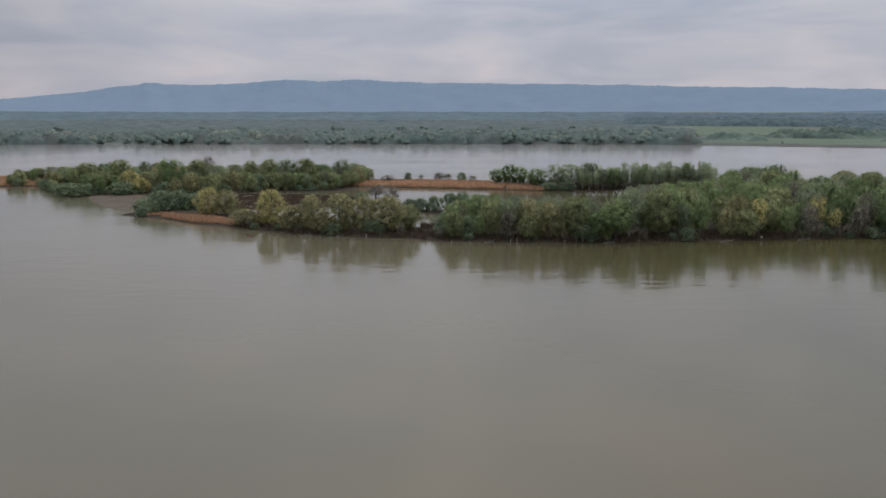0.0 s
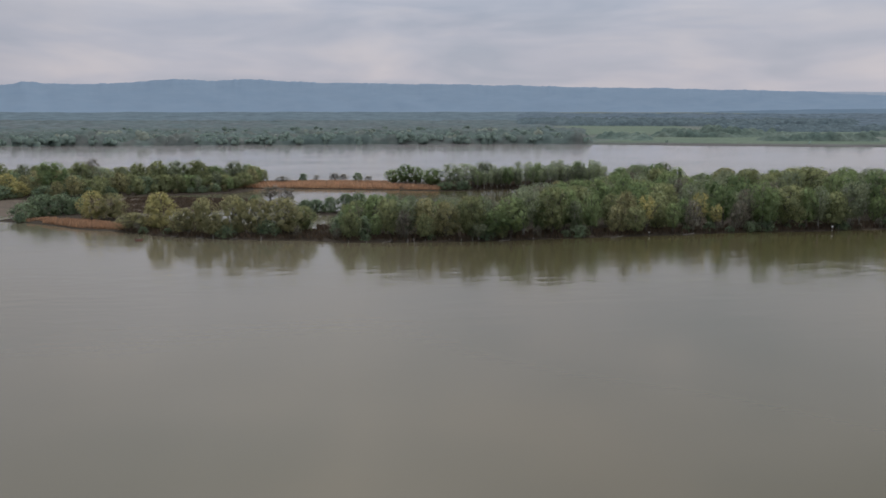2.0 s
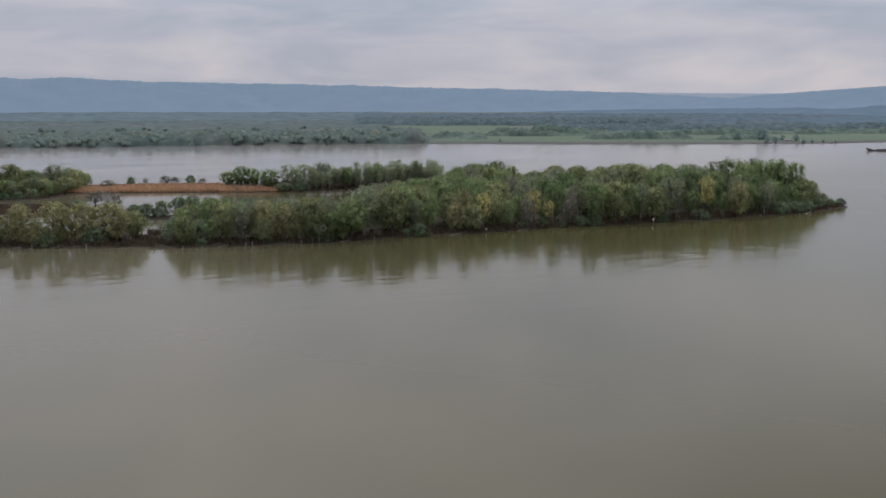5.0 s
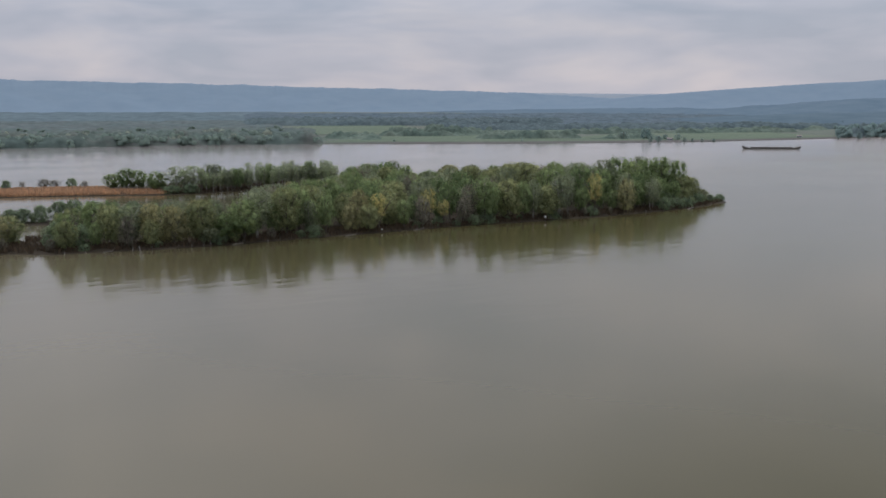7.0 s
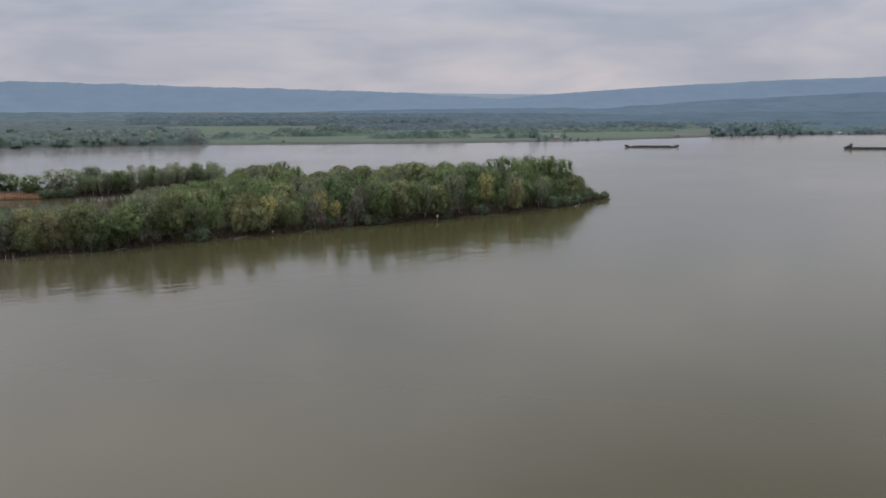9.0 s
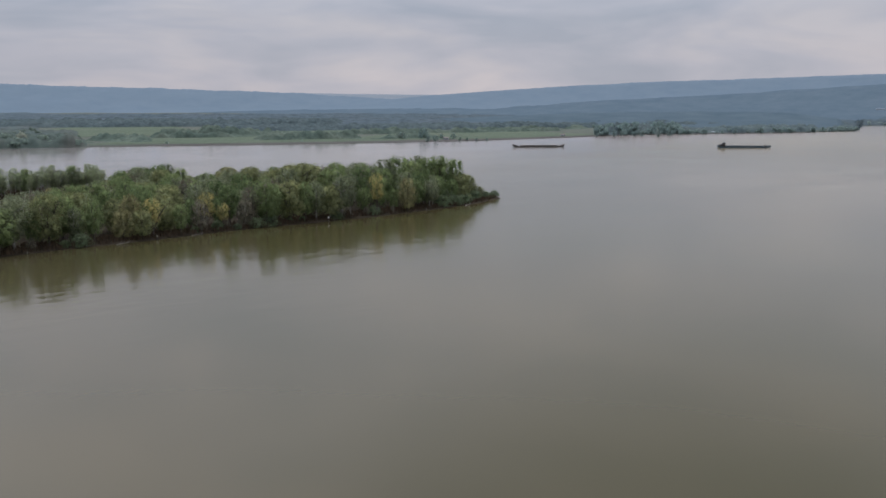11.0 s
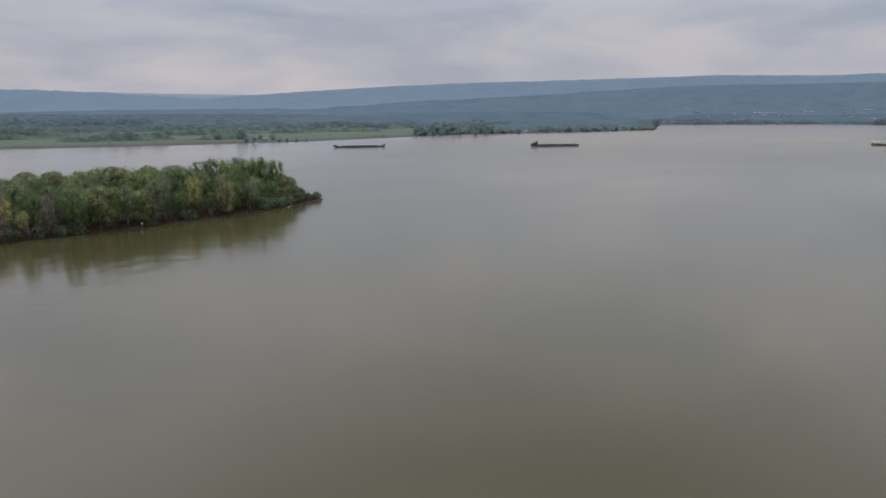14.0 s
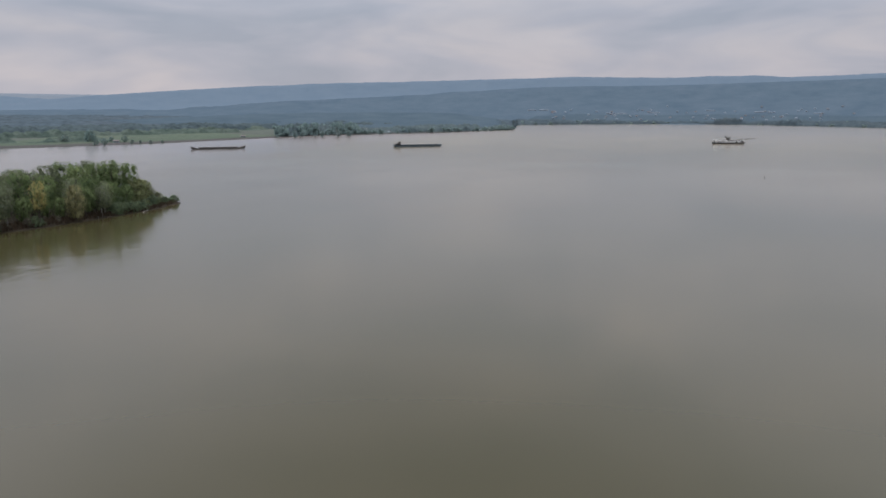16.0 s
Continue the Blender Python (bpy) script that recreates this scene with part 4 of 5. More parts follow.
# ---- reed and brush ----
def tufts(name, poly, count, height, wide, material, label, category, seed, rule=None, margin=0.5, lean=0.15):
    rng = np.random.default_rng(seed)
    xs, ys = [p[0] for p in poly], [p[1] for p in poly]
    pts = []
    while len(pts) < count:
        x, y = rng.uniform(min(xs), max(xs)), rng.uniform(min(ys), max(ys))
        if inside(poly, x, y) and (rule is None or rule(x, y)) and noise.noise((x * 0.12, y * 0.12, seed)) > -0.35:
            pts.append((x, y))
    p = np.array(pts)
    n = len(p)
    an = rng.uniform(0, math.pi, n)
    h = height * rng.uniform(0.6, 1.15, n)
    w = wide * rng.uniform(0.6, 1.2, n)
    ux, uy = np.cos(an) * w / 2, np.sin(an) * w / 2
    lx, ly = rng.normal(size=n) * lean * h, rng.normal(size=n) * lean * h
    z0 = np.full(n, 0.0)
    v = np.stack([np.stack([p[:, 0] - ux * 0.5, p[:, 1] - uy * 0.5, z0], 1), np.stack([p[:, 0] + ux * 0.5, p[:, 1] + uy * 0.5, z0], 1),
                  np.stack([p[:, 0] + ux + lx, p[:, 1] + uy + ly, h], 1), np.stack([p[:, 0] + lx * 1.1, p[:, 1] + ly * 1.1, h * 1.18], 1),
                  np.stack([p[:, 0] - ux + lx, p[:, 1] - uy + ly, h * 0.93], 1)], 1).reshape(-1, 3)
    f = np.arange(len(v)).reshape(-1, 5)
    ob = mesh_object(name, v, f, material)
    return tagged(ob, label, category, kind="stuff")


REED_LEFT = [(-430, 695), (-326, 634), (-300, 636), (-290, 660), (-305, 690), (-374, 718), (-430, 750)]
REED_FRONT = [(-160, 458), (-150, 452), (-126, 430), (-104, 419), (-100, 428), (-118, 447), (-150, 466)]
REED_STRIP = [(-90, 640), (-62, 633), (0, 621), (37, 611), (70, 602), (80, 607), (62, 630), (38, 642), (0, 655), (-37, 662), (-66, 664), (-88, 656)]
REED_BACK = [(-84, 668), (-40, 672), (10, 664), (40, 652), (38, 676), (-10, 690), (-66, 684)]
tufts("reed_bed", REED_STRIP, 16000, 2.3, 0.55, M["reed"], "dense dry orange-brown reed bed on the strip", "reeds", 1)
tufts("reed_bed", REED_BACK, 2600, 1.5, 0.5, M["reed"], "thin dry reed behind the strip", "reeds", 8)
tufts("reed_bed", REED_LEFT, 7000, 2.2, 0.55, M["reed"], "dense dry orange-brown reed at the point", "reeds", 2)
tufts("reed_bed", REED_FRONT, 5000, 1.8, 0.45, M["reed"], "dry orange-brown reed fringe along the bank", "reeds", 3)
tufts("marsh_brush", MARSH, 11000, 0.9, 0.6, M["brush"], "low brown dead brush on the marsh", "brush", 4, lambda x, y: x > -135)
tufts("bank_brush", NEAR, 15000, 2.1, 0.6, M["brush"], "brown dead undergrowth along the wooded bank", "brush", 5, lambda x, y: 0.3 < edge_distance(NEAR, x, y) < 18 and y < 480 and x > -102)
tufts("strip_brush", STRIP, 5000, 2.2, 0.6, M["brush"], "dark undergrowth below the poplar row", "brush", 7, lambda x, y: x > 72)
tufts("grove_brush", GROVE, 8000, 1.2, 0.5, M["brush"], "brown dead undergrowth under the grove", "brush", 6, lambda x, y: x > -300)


# ---- woods on the far bank ----
def wood_band(name, rng_seed, count, az, depth, height, lumps, material, label, rule=None, wide=1.0):
    """Many crowns joined, each of a few rounded clumps: a wood too far off to count its trees. az: bearings; depth: metres back from the bank."""
    rng = np.random.default_rng(rng_seed)
    tri = np.array(LUMP_F)
    cores, round_n, at, way, big = [], [], [], [], []
    made = 0
    while made < count:
        b, d = rng.uniform(*az), depth[0] + (depth[1] - depth[0]) * rng.uniform() ** 1.3
        if noise.noise((b * 0.8, d * 0.012, rng_seed)) + 0.5 * noise.noise((b * 3.1, d * 0.03, rng_seed)) < -0.25:
            continue
        r = shore(b) + d
        if rule and not rule(b, r):
            continue
        h = rng.uniform(*height) * (0.75 + 0.5 * rng.uniform() ** 2)
        x, y, _ = polar(b, r)
        z = max(0.3, land_height(b, r))
        for k in range(lumps):
            t = (k + 0.5) / lumps
            w = h * rng.uniform(0.26, 0.38) * (1.1 - 0.4 * t)
            c = np.array([x + rng.normal() * h * 0.22 * wide, y + rng.normal() * h * 0.22 * wide, z + h * (0.12 + 0.66 * t)])
            p = LUMP_V * (w * rng.uniform(0.75, 1.15, (12, 1))) * np.array([wide, wide, 1.0]) + c
            p[:, 2] = np.clip(p[:, 2], z - 0.5, z + h)
            cores.append(p), round_n.append(unit(LUMP_V * 0.5 + np.array([0, 0, 0.6])))
            q = unit(rng.normal(size=(8, 3)) + np.array([0, 0, 0.4]))
            at.append(c + q * w * rng.uniform(0.85, 1.15, (8, 1)) * np.array([wide, wide, 1.0])), way.append(q * 0.5 + np.array([0, 0, 0.6])), big.append(np.full(8, h * 0.11) * rng.uniform(0.6, 1.3, 8))
        made += 1
    v, f, nv = sprays(np.concatenate(at), np.concatenate(way), np.concatenate(big), rng)
    v[:, 2] = np.maximum(v[:, 2], 0.1)
    lumps_f = np.concatenate([tri + 12 * i + len(v) for i in range(len(cores))])
    ob = mesh_object(name, np.concatenate([v] + cores), np.concatenate([f, lumps_f]), material, smooth=True, normals=np.concatenate([nv] + round_n))
    return tagged(ob, label, "woods", kind="stuff")


def canopy(name, az, depth, height, step, cell, crown, material, label, seed, limit=4200, cover=-0.15, rise=40.0):
    """The roof of a wood too far off to see its trees singly: one sheet of rounded crowns with clearings. step: degrees across; cell: metres deep; crown: a crown's breadth."""
    cols = np.arange(az[0], az[1] + 0.01, step)
    rows = np.arange(depth[0], depth[1], cell)
    vs, fs = [], []
    for b in cols:
        for d in rows:
            r = shore(b) + d
            x, y, _ = polar(b, r)
            patch = noise.noise((x * 0.0035, y * 0.0075, seed)) + 0.5 * noise.noise((x * 0.012, y * 0.02, seed + 3))
            k = max(0.0, min(1.0, (patch - cover) * 3.0))
            k *= min(1.0, (d - depth[0]) / rise) * min(1.0, (b - az[0]) / 0.8, (az[1] - b) / 0.8)
            near = noise.voronoi((x / crown, y / crown, seed))[0][0]
            bump = 0.5 + 0.5 * max(0.0, 1 - near * near * 2.2) + 0.3 * noise.noise((x * 0.4 / crown, y * 0.4 / crown, seed))
            wild = 1.0 + 0.4 * noise.noise((x * 0.006, y * 0.012, seed + 7))
            vs.append((x, y, max(0.6, land_height(b, r)) - 1.0 + (k * height * bump * wild if r < limit else -6)))
    n = len(rows)
    for i in range(len(cols) - 1):
        for k in range(n - 1):
            fs.append((i * n + k, i * n + k + 1, (i + 1) * n + k + 1, (i + 1) * n + k))
    ob = mesh_object(name, vs, fs, material, smooth=True)
    return tagged(ob, label, "woods", kind="stuff")


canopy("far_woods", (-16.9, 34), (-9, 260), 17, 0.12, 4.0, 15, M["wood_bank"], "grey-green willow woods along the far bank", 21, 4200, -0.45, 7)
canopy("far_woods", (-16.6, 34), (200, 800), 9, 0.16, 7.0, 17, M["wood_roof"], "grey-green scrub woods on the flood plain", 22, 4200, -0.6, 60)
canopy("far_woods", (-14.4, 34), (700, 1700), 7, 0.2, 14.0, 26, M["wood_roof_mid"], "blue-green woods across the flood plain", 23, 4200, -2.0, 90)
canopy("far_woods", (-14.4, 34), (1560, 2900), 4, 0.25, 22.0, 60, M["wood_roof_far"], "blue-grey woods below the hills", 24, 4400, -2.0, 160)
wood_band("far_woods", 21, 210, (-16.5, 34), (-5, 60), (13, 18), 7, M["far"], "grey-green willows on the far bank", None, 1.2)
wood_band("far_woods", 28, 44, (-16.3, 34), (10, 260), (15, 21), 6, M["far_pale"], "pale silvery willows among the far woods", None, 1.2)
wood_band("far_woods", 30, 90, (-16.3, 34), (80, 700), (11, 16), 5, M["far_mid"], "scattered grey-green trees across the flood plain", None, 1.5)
canopy("far_woods", (-20.8, -16.4), (110, 240), 13, 0.1, 4.0, 13, M["hedge"], "soft green thicket at the end of the bank wood", 37, 4200, -0.25, 12)
canopy("far_woods", (-28.8, -20.4), (305, 400), 17, 0.1, 4.0, 15, M["hedge"], "grey-green hedge along the back of the meadow", 38, 4200, -0.6, 10)
canopy("far_woods", (-26.6, -23.0), (330, 440), 23, 0.1, 4.0, 17, M["hedge"], "tall rounded willows behind the meadow", 39, 4200, -0.6, 10)
canopy("far_woods", (-34.0, -26.8), (150, 260), 13, 0.1, 4.0, 14, M["hedge"], "low green thicket by the river meadow", 40, 4200, -0.25, 12)
canopy("far_woods", (-49.0, -32.0), (120, 230), 10, 0.12, 4.0, 13, M["hedge"], "scattered green bushes on the river meadow", 42, 4200, 0.22, 12)
canopy("far_woods", (-49.0, -32.0), (430, 640), 13, 0.12, 5.0, 15, M["hedge"], "broken hedges behind the river meadow", 43, 4200, 0.0, 14)
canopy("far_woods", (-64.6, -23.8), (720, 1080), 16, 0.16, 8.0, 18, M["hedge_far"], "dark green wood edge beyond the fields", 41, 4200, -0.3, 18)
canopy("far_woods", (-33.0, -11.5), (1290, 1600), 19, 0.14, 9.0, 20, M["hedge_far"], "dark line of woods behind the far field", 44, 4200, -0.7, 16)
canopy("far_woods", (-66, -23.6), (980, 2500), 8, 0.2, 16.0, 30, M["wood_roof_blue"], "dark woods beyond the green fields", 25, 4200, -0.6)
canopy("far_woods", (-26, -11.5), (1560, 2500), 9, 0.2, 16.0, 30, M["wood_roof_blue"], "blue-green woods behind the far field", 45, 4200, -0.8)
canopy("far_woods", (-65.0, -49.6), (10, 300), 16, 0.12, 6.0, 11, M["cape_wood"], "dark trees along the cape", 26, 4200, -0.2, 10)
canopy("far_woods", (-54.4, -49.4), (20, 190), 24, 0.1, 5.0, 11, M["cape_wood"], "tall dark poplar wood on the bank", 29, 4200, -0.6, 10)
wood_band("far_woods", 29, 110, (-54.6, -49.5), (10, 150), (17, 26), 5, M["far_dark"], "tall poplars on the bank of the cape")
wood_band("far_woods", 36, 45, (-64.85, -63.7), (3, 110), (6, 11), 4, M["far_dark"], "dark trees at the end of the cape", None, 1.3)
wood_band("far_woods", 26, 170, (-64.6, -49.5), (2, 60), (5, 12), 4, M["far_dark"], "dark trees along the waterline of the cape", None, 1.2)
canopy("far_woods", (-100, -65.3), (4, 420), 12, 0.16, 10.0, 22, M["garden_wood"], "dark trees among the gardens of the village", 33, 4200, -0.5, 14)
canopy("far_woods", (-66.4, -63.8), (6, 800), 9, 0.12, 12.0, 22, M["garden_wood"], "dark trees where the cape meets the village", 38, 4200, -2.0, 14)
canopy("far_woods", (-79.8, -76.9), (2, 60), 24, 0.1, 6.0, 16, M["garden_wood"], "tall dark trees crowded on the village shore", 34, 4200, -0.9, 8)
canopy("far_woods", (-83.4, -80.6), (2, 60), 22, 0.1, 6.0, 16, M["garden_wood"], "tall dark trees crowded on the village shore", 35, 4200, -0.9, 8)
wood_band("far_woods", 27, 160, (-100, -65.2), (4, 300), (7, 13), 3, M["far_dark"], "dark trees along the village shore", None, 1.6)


# ---- fields and silt on the far bank ----
def sheet(name, az, d0, d1, lift, material, label, category, wob=12.0, seed=0):
    """A patch of ground cover between two distances back from the bank."""
    cols = list(np.arange(az[0], az[1] + 0.01, 0.25))
    rows = max(3, int((d1 - d0) / 10))
    vs, fs = [], []
    for b in cols:
        e0, e1 = wob * noise.noise((b * 0.7, seed, 0)), wob * noise.noise((b * 0.7, seed, 5))
        end = min(1.0, 0.05 + 4 * min(b - az[0], az[1] - b) / (az[1] - az[0]))
        for k in range(rows + 1):
            d = d0 + e0 + (d1 + e1 - d0 - e0) * end * k / rows
            r = shore(b) + d
            vs.append(polar(b, r, max(land_height(b, r), 0.02 if d < 12 else -9) + lift))
    n = rows + 1
    for i in range(len(cols) - 1):
        for k in range(rows):
            fs.append((i * n + k, (i + 1) * n + k, (i + 1) * n + k + 1, i * n + k + 1)[::-1])
    ob = mesh_object(name, vs, fs, material, smooth=True)
    return tagged(ob, label, category, kind="structure")


sheet("ground_silt", (-64, -15.5), -4, 34, 0.35, M["beach"], "bare grey-brown silt along the waterline", "beach", 6, 1)
sheet("ground_field", (-35.5, -16.8), 36, 330, 0.5, M["field"], "flat fresh green meadow by the river", "field", 14, 2)
sheet("ground_field", (-25.0, -12.6), 430, 1270, 0.8, M["field"], "wide flat green field behind the hedges", "field", 30, 3)
sheet("ground_field", (-49.5, -32.0), 36, 440, 0.6, M["field"], "flat green field above the river bank", "field", 25, 4)
sheet("ground_field", (-36.0, -24.0), 440, 720, 0.9, M["field"], "green field in front of the dark woods", "field", 25, 5)


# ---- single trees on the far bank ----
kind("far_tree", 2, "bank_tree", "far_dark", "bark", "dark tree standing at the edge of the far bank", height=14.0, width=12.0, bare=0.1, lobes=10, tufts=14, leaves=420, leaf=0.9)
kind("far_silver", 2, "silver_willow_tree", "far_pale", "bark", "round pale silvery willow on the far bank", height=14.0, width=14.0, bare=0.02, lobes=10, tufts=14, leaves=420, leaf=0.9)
for az, d, h in ((-38.3, -4, 12), (-38.8, -14, 13), (-38.0, 110, 24), (-40.4, -2, 9), (-40.9, 0, 7), (-41.5, -2, 7), (-42.2, -2, 6), (-40.0, 60, 14), (-39.2, 90, 12), (-36.6, 120, 16),
                 (-49.4, -60, 8), (-50.5, -90, 15), (-51.0, -60, 13), (-51.8, -100, 11), (-52.3, -140, 15), (-53.3, -170, 16), (-54.0, -120, 15), (-55.1, 0, 12), (-56.1, -10, 13),
                 (-58.0, -5, 12), (-59.5, 0, 14), (-61.0, 2, 12), (-62.5, 3, 12), (-63.5, 4, 12), (-64.3, 2, 10), (-21.5, 40, 7), (-30.0, 60, 6)):
    x, y, _ = polar(az, shore(az) + d)
    plant("far_tree", x, y, h, -0.3, 1.0)
for az, d, h in ((7.1, 90, 18), (-2.2, 40, 22), (1.2, 30, 20), (-8.5, 60, 15), (14.0, 120, 14)):
    x, y, _ = polar(az, shore(az) + d)
    plant("far_silver", x, y, h, 0.6, 1.1)


# ---- vessels ----
M["hull_brown"] = surface("rusty_hull_paint", [(0.3, (0.085, 0.075, 0.0683)), (0.55, (0.119, 0.115, 0.11)), (0.75, (0.118, 0.108, 0.1))], 0.15, 0.7, 2.0, 0.02)
M["hull_teal"] = surface("dark_teal_hull_paint", [(0.3, (0.066, 0.1, 0.125)), (0.6, (0.088, 0.13, 0.155)), (0.8, (0.12, 0.115, 0.11))], 0.12, 0.6, 2.0, 0.02)
M["hatch"] = surface("grey_hatch_steel", [(0.3, (0.17, 0.16, 0.155)), (0.7, (0.24, 0.225, 0.215))], 0.2, 0.7, 2.0, 0.02)
M["white_paint"] = surface("weathered_white_paint", [(0.3, (0.62, 0.62, 0.6)), (0.7, (0.8, 0.8, 0.78))], 0.5, 0.6, 3.0, 0.01)
M["glass"] = surface("dark_window", [(0.3, (0.03, 0.035, 0.04)), (0.7, (0.05, 0.055, 0.06))], 1.0, 0.15, spec=0.5)
M["dark_steel"] = surface("dark_steel", [(0.3, (0.05, 0.05, 0.05)), (0.7, (0.1, 0.095, 0.09))], 0.4, 0.6, 3.0, 0.01)
M["red_float"] = surface("dull_red_paint", [(0.3, (0.132, 0.042, 0.032)), (0.7, (0.192, 0.07, 0.048))], 0.8, 0.6, 5.0, 0.01)
# house walls and roofs carry painted haze: dimmed, greyed and blued
M["plaster"] = surface("hazed_plaster", [(0.3, (0.33, 0.38, 0.44)), (0.7, (0.43, 0.49, 0.55))], 0.3, 0.9, 2.0, 0.01)
M["roof_tile"] = surface("hazed_roof_tile", [(0.3, (0.23, 0.2, 0.195)), (0.7, (0.29, 0.25, 0.24))], 0.3, 0.9, 2.0, 0.02)
M["roof_pale"] = surface("hazed_sheet_roof", [(0.3, (0.28, 0.33, 0.39)), (0.7, (0.4, 0.46, 0.53))], 0.2, 0.5, 2.0, 0.01)


def box(bm, x0, x1, y0, y1, z0, z1, bevel=0.0):
    g = bmesh.ops.create_cube(bm, size=1.0)
    for v in g["verts"]:
        v.co = Vector(((x0 + x1) / 2 + v.co.x * (x1 - x0), (y0 + y1) / 2 + v.co.y * (y1 - y0), (z0 + z1) / 2 + v.co.z * (z1 - z0)))
    if bevel:
        es = {e for v in g["verts"] for e in v.link_edges}
        bmesh.ops.bevel(bm, geom=list(es), offset=bevel, segments=2, affect="EDGES")


def boxed(*args, bevel=0.0):
    bm = bmesh.new()
    box(bm, *args, bevel=bevel)
    return bm


def rod(p, q, r0, r1=None, sides=8):
    bm = bmesh.new()
    v, f = tube([p, (Vector(p) + Vector(q)) / 2, q], [r0, (r0 + (r1 or r0)) / 2, r1 or r0], sides)
    vs = [bm.verts.new(c) for c in v]
    for face in f:
        bm.faces.new([vs[i] for i in face])
    bm.faces.new([vs[i] for i in range(sides)][::-1])
    return bm


def hull_mesh(length, beam, deck, sheer, rake, draught=1.2):
    """A box hull with raked ends and a sheer that rises towards bow and stern."""
    bm = bmesh.new()
    sections = []
    steps = 25
    for k in range(steps):
        t = -1 + 2 * k / (steps - 1)
        x = t * length / 2
        e = max(0.0, (abs(x) - (length / 2 - rake)) / rake)
        top = deck + sheer * e ** 1.3
        bottom = -draught + (draught + deck * 0.75) * e ** 1.6
        half = beam / 2 * (1 - 0.25 * e ** 2)
        sections.append([bm.verts.new(p) for p in ((x, -half, top), (x, -half * 0.98, bottom + 0.5), (x, -half * 0.9, bottom), (x, half * 0.9, bottom), (x, half * 0.98, bottom + 0.5), (x, half, top))])
    for s0, s1 in zip(sections, sections[1:]):
        for i in range(6):
            bm.faces.new((s0[i], s0[(i + 1) % 6], s1[(i + 1) % 6], s1[i]))
    bm.faces.new(sections[0][::-1])
    bm.faces.new(sections[-1])
    bmesh.ops.recalc_face_normals(bm, faces=bm.faces)
    return bm


def vessel(name, a0, b0, label, category):
    """An empty afloat between the two ends a0 and b0; +x runs from a0 to b0. Returns it and its length."""
    a0, b0 = Vector(a0), Vector(b0)
    d = b0 - a0
    root = new(name)
    root.matrix_basis = pose((a0.x + b0.x) / 2, (a0.y + b0.y) / 2, 0, 0, 0, math.degrees(math.atan2(d.y, d.x)))
    return tagged(root, label, category), d.length


def barge(a0, b0, hull, label, house, low=0.0):
    root, n = vessel("cargo_barge", a0, b0, label, "barge")
    part("hull", hull_mesh(n, 11, 2.1 - low, 1.7 + 2.4 * low, 7.0 + 5 * low), hull, root)
    h = n / 2
    bm = bmesh.new()
    box(bm, -h + 11, h - 11, -4.6, 4.6, 1.9 - low, 3.3 - low, 0.12)
    part("hatch_coaming", bm, hull, root)
    for k in range(9):
        w = (n - 24) / 9
        part("hatch_cover", boxed(-h + 12 + k * w, -h + 12 + (k + 0.97) * w, -4.3, 4.3, 3.3 - low, 3.62 - low + 0.12 * (k % 2), bevel=0.08), M["hatch"], root)
    for sx in (-1, 1):
        for sy in (-1, 1):
            part("bollard", rod((sx * (h - 4.5), sy * 3.6, 2.2), (sx * (h - 4.5), sy * 3.6, 4.0 - low), 0.3), M["dark_steel"], root)
    if low:
        part("bow_winch", boxed(h - 13.5, h - 12, -1.6, 1.6, 1.6, 2.9, bevel=0.2), M["dark_steel"], root)
        return
    part("anchor_winch", boxed(h - 8.5, h - 5.5, -2.2, 2.2, 2.2, 4.4, bevel=0.3), M["dark_steel"], root)
    part("bow_rail", rod((h - 2.5, -3.8, 4.6), (h - 2.5, 3.8, 4.6), 0.12), M["dark_steel"], root)
    for sy in (-3.6, 0, 3.6):
        part("rail_post", rod((h - 2.5, sy, 3.0), (h - 2.5, sy, 4.7), 0.1), M["dark_steel"], root)
    if house:
        cabin = part("deckhouse", boxed(-h + 2.5, -h + 9.5, -4, 4, 2.2, 5.4, bevel=0.15), M["dark_steel"], root, "dark painted steel deckhouse")
        wheel = part("wheelhouse", boxed(-h + 6.6, -h + 10.4, -2.2, 2.2, 5.4, 8.0, bevel=0.15), M["hatch"], root, "small grey wheelhouse")
        part("window_band", boxed(-h + 6.55, -h + 10.45, -2.25, 2.25, 6.5, 7.4), M["glass"], wheel)
        for k in range(3):
            part("porthole", boxed(-h + 3.4 + k * 2, -h + 4.2 + k * 2, -4.04, 4.04, 3.7, 4.5), M["glass"], cabin)
        part("mast", rod((-h + 8.5, 0, 7.9), (-h + 8.5, 0, 11.5), 0.12, 0.06), M["dark_steel"], root)
    else:
        part("stern_locker", boxed(-h + 4.0, -h + 8.5, -2.6, 2.6, 2.2, 4.2, bevel=0.2), M["hatch"], root)


barge((903, 937), (970, 896), M["hull_brown"], "long empty grey-brown cargo barge at anchor", False, 0.5)
barge((1124, 730), (1182, 680), M["hull_teal"], "long dark teal cargo barge with a deckhouse", True)


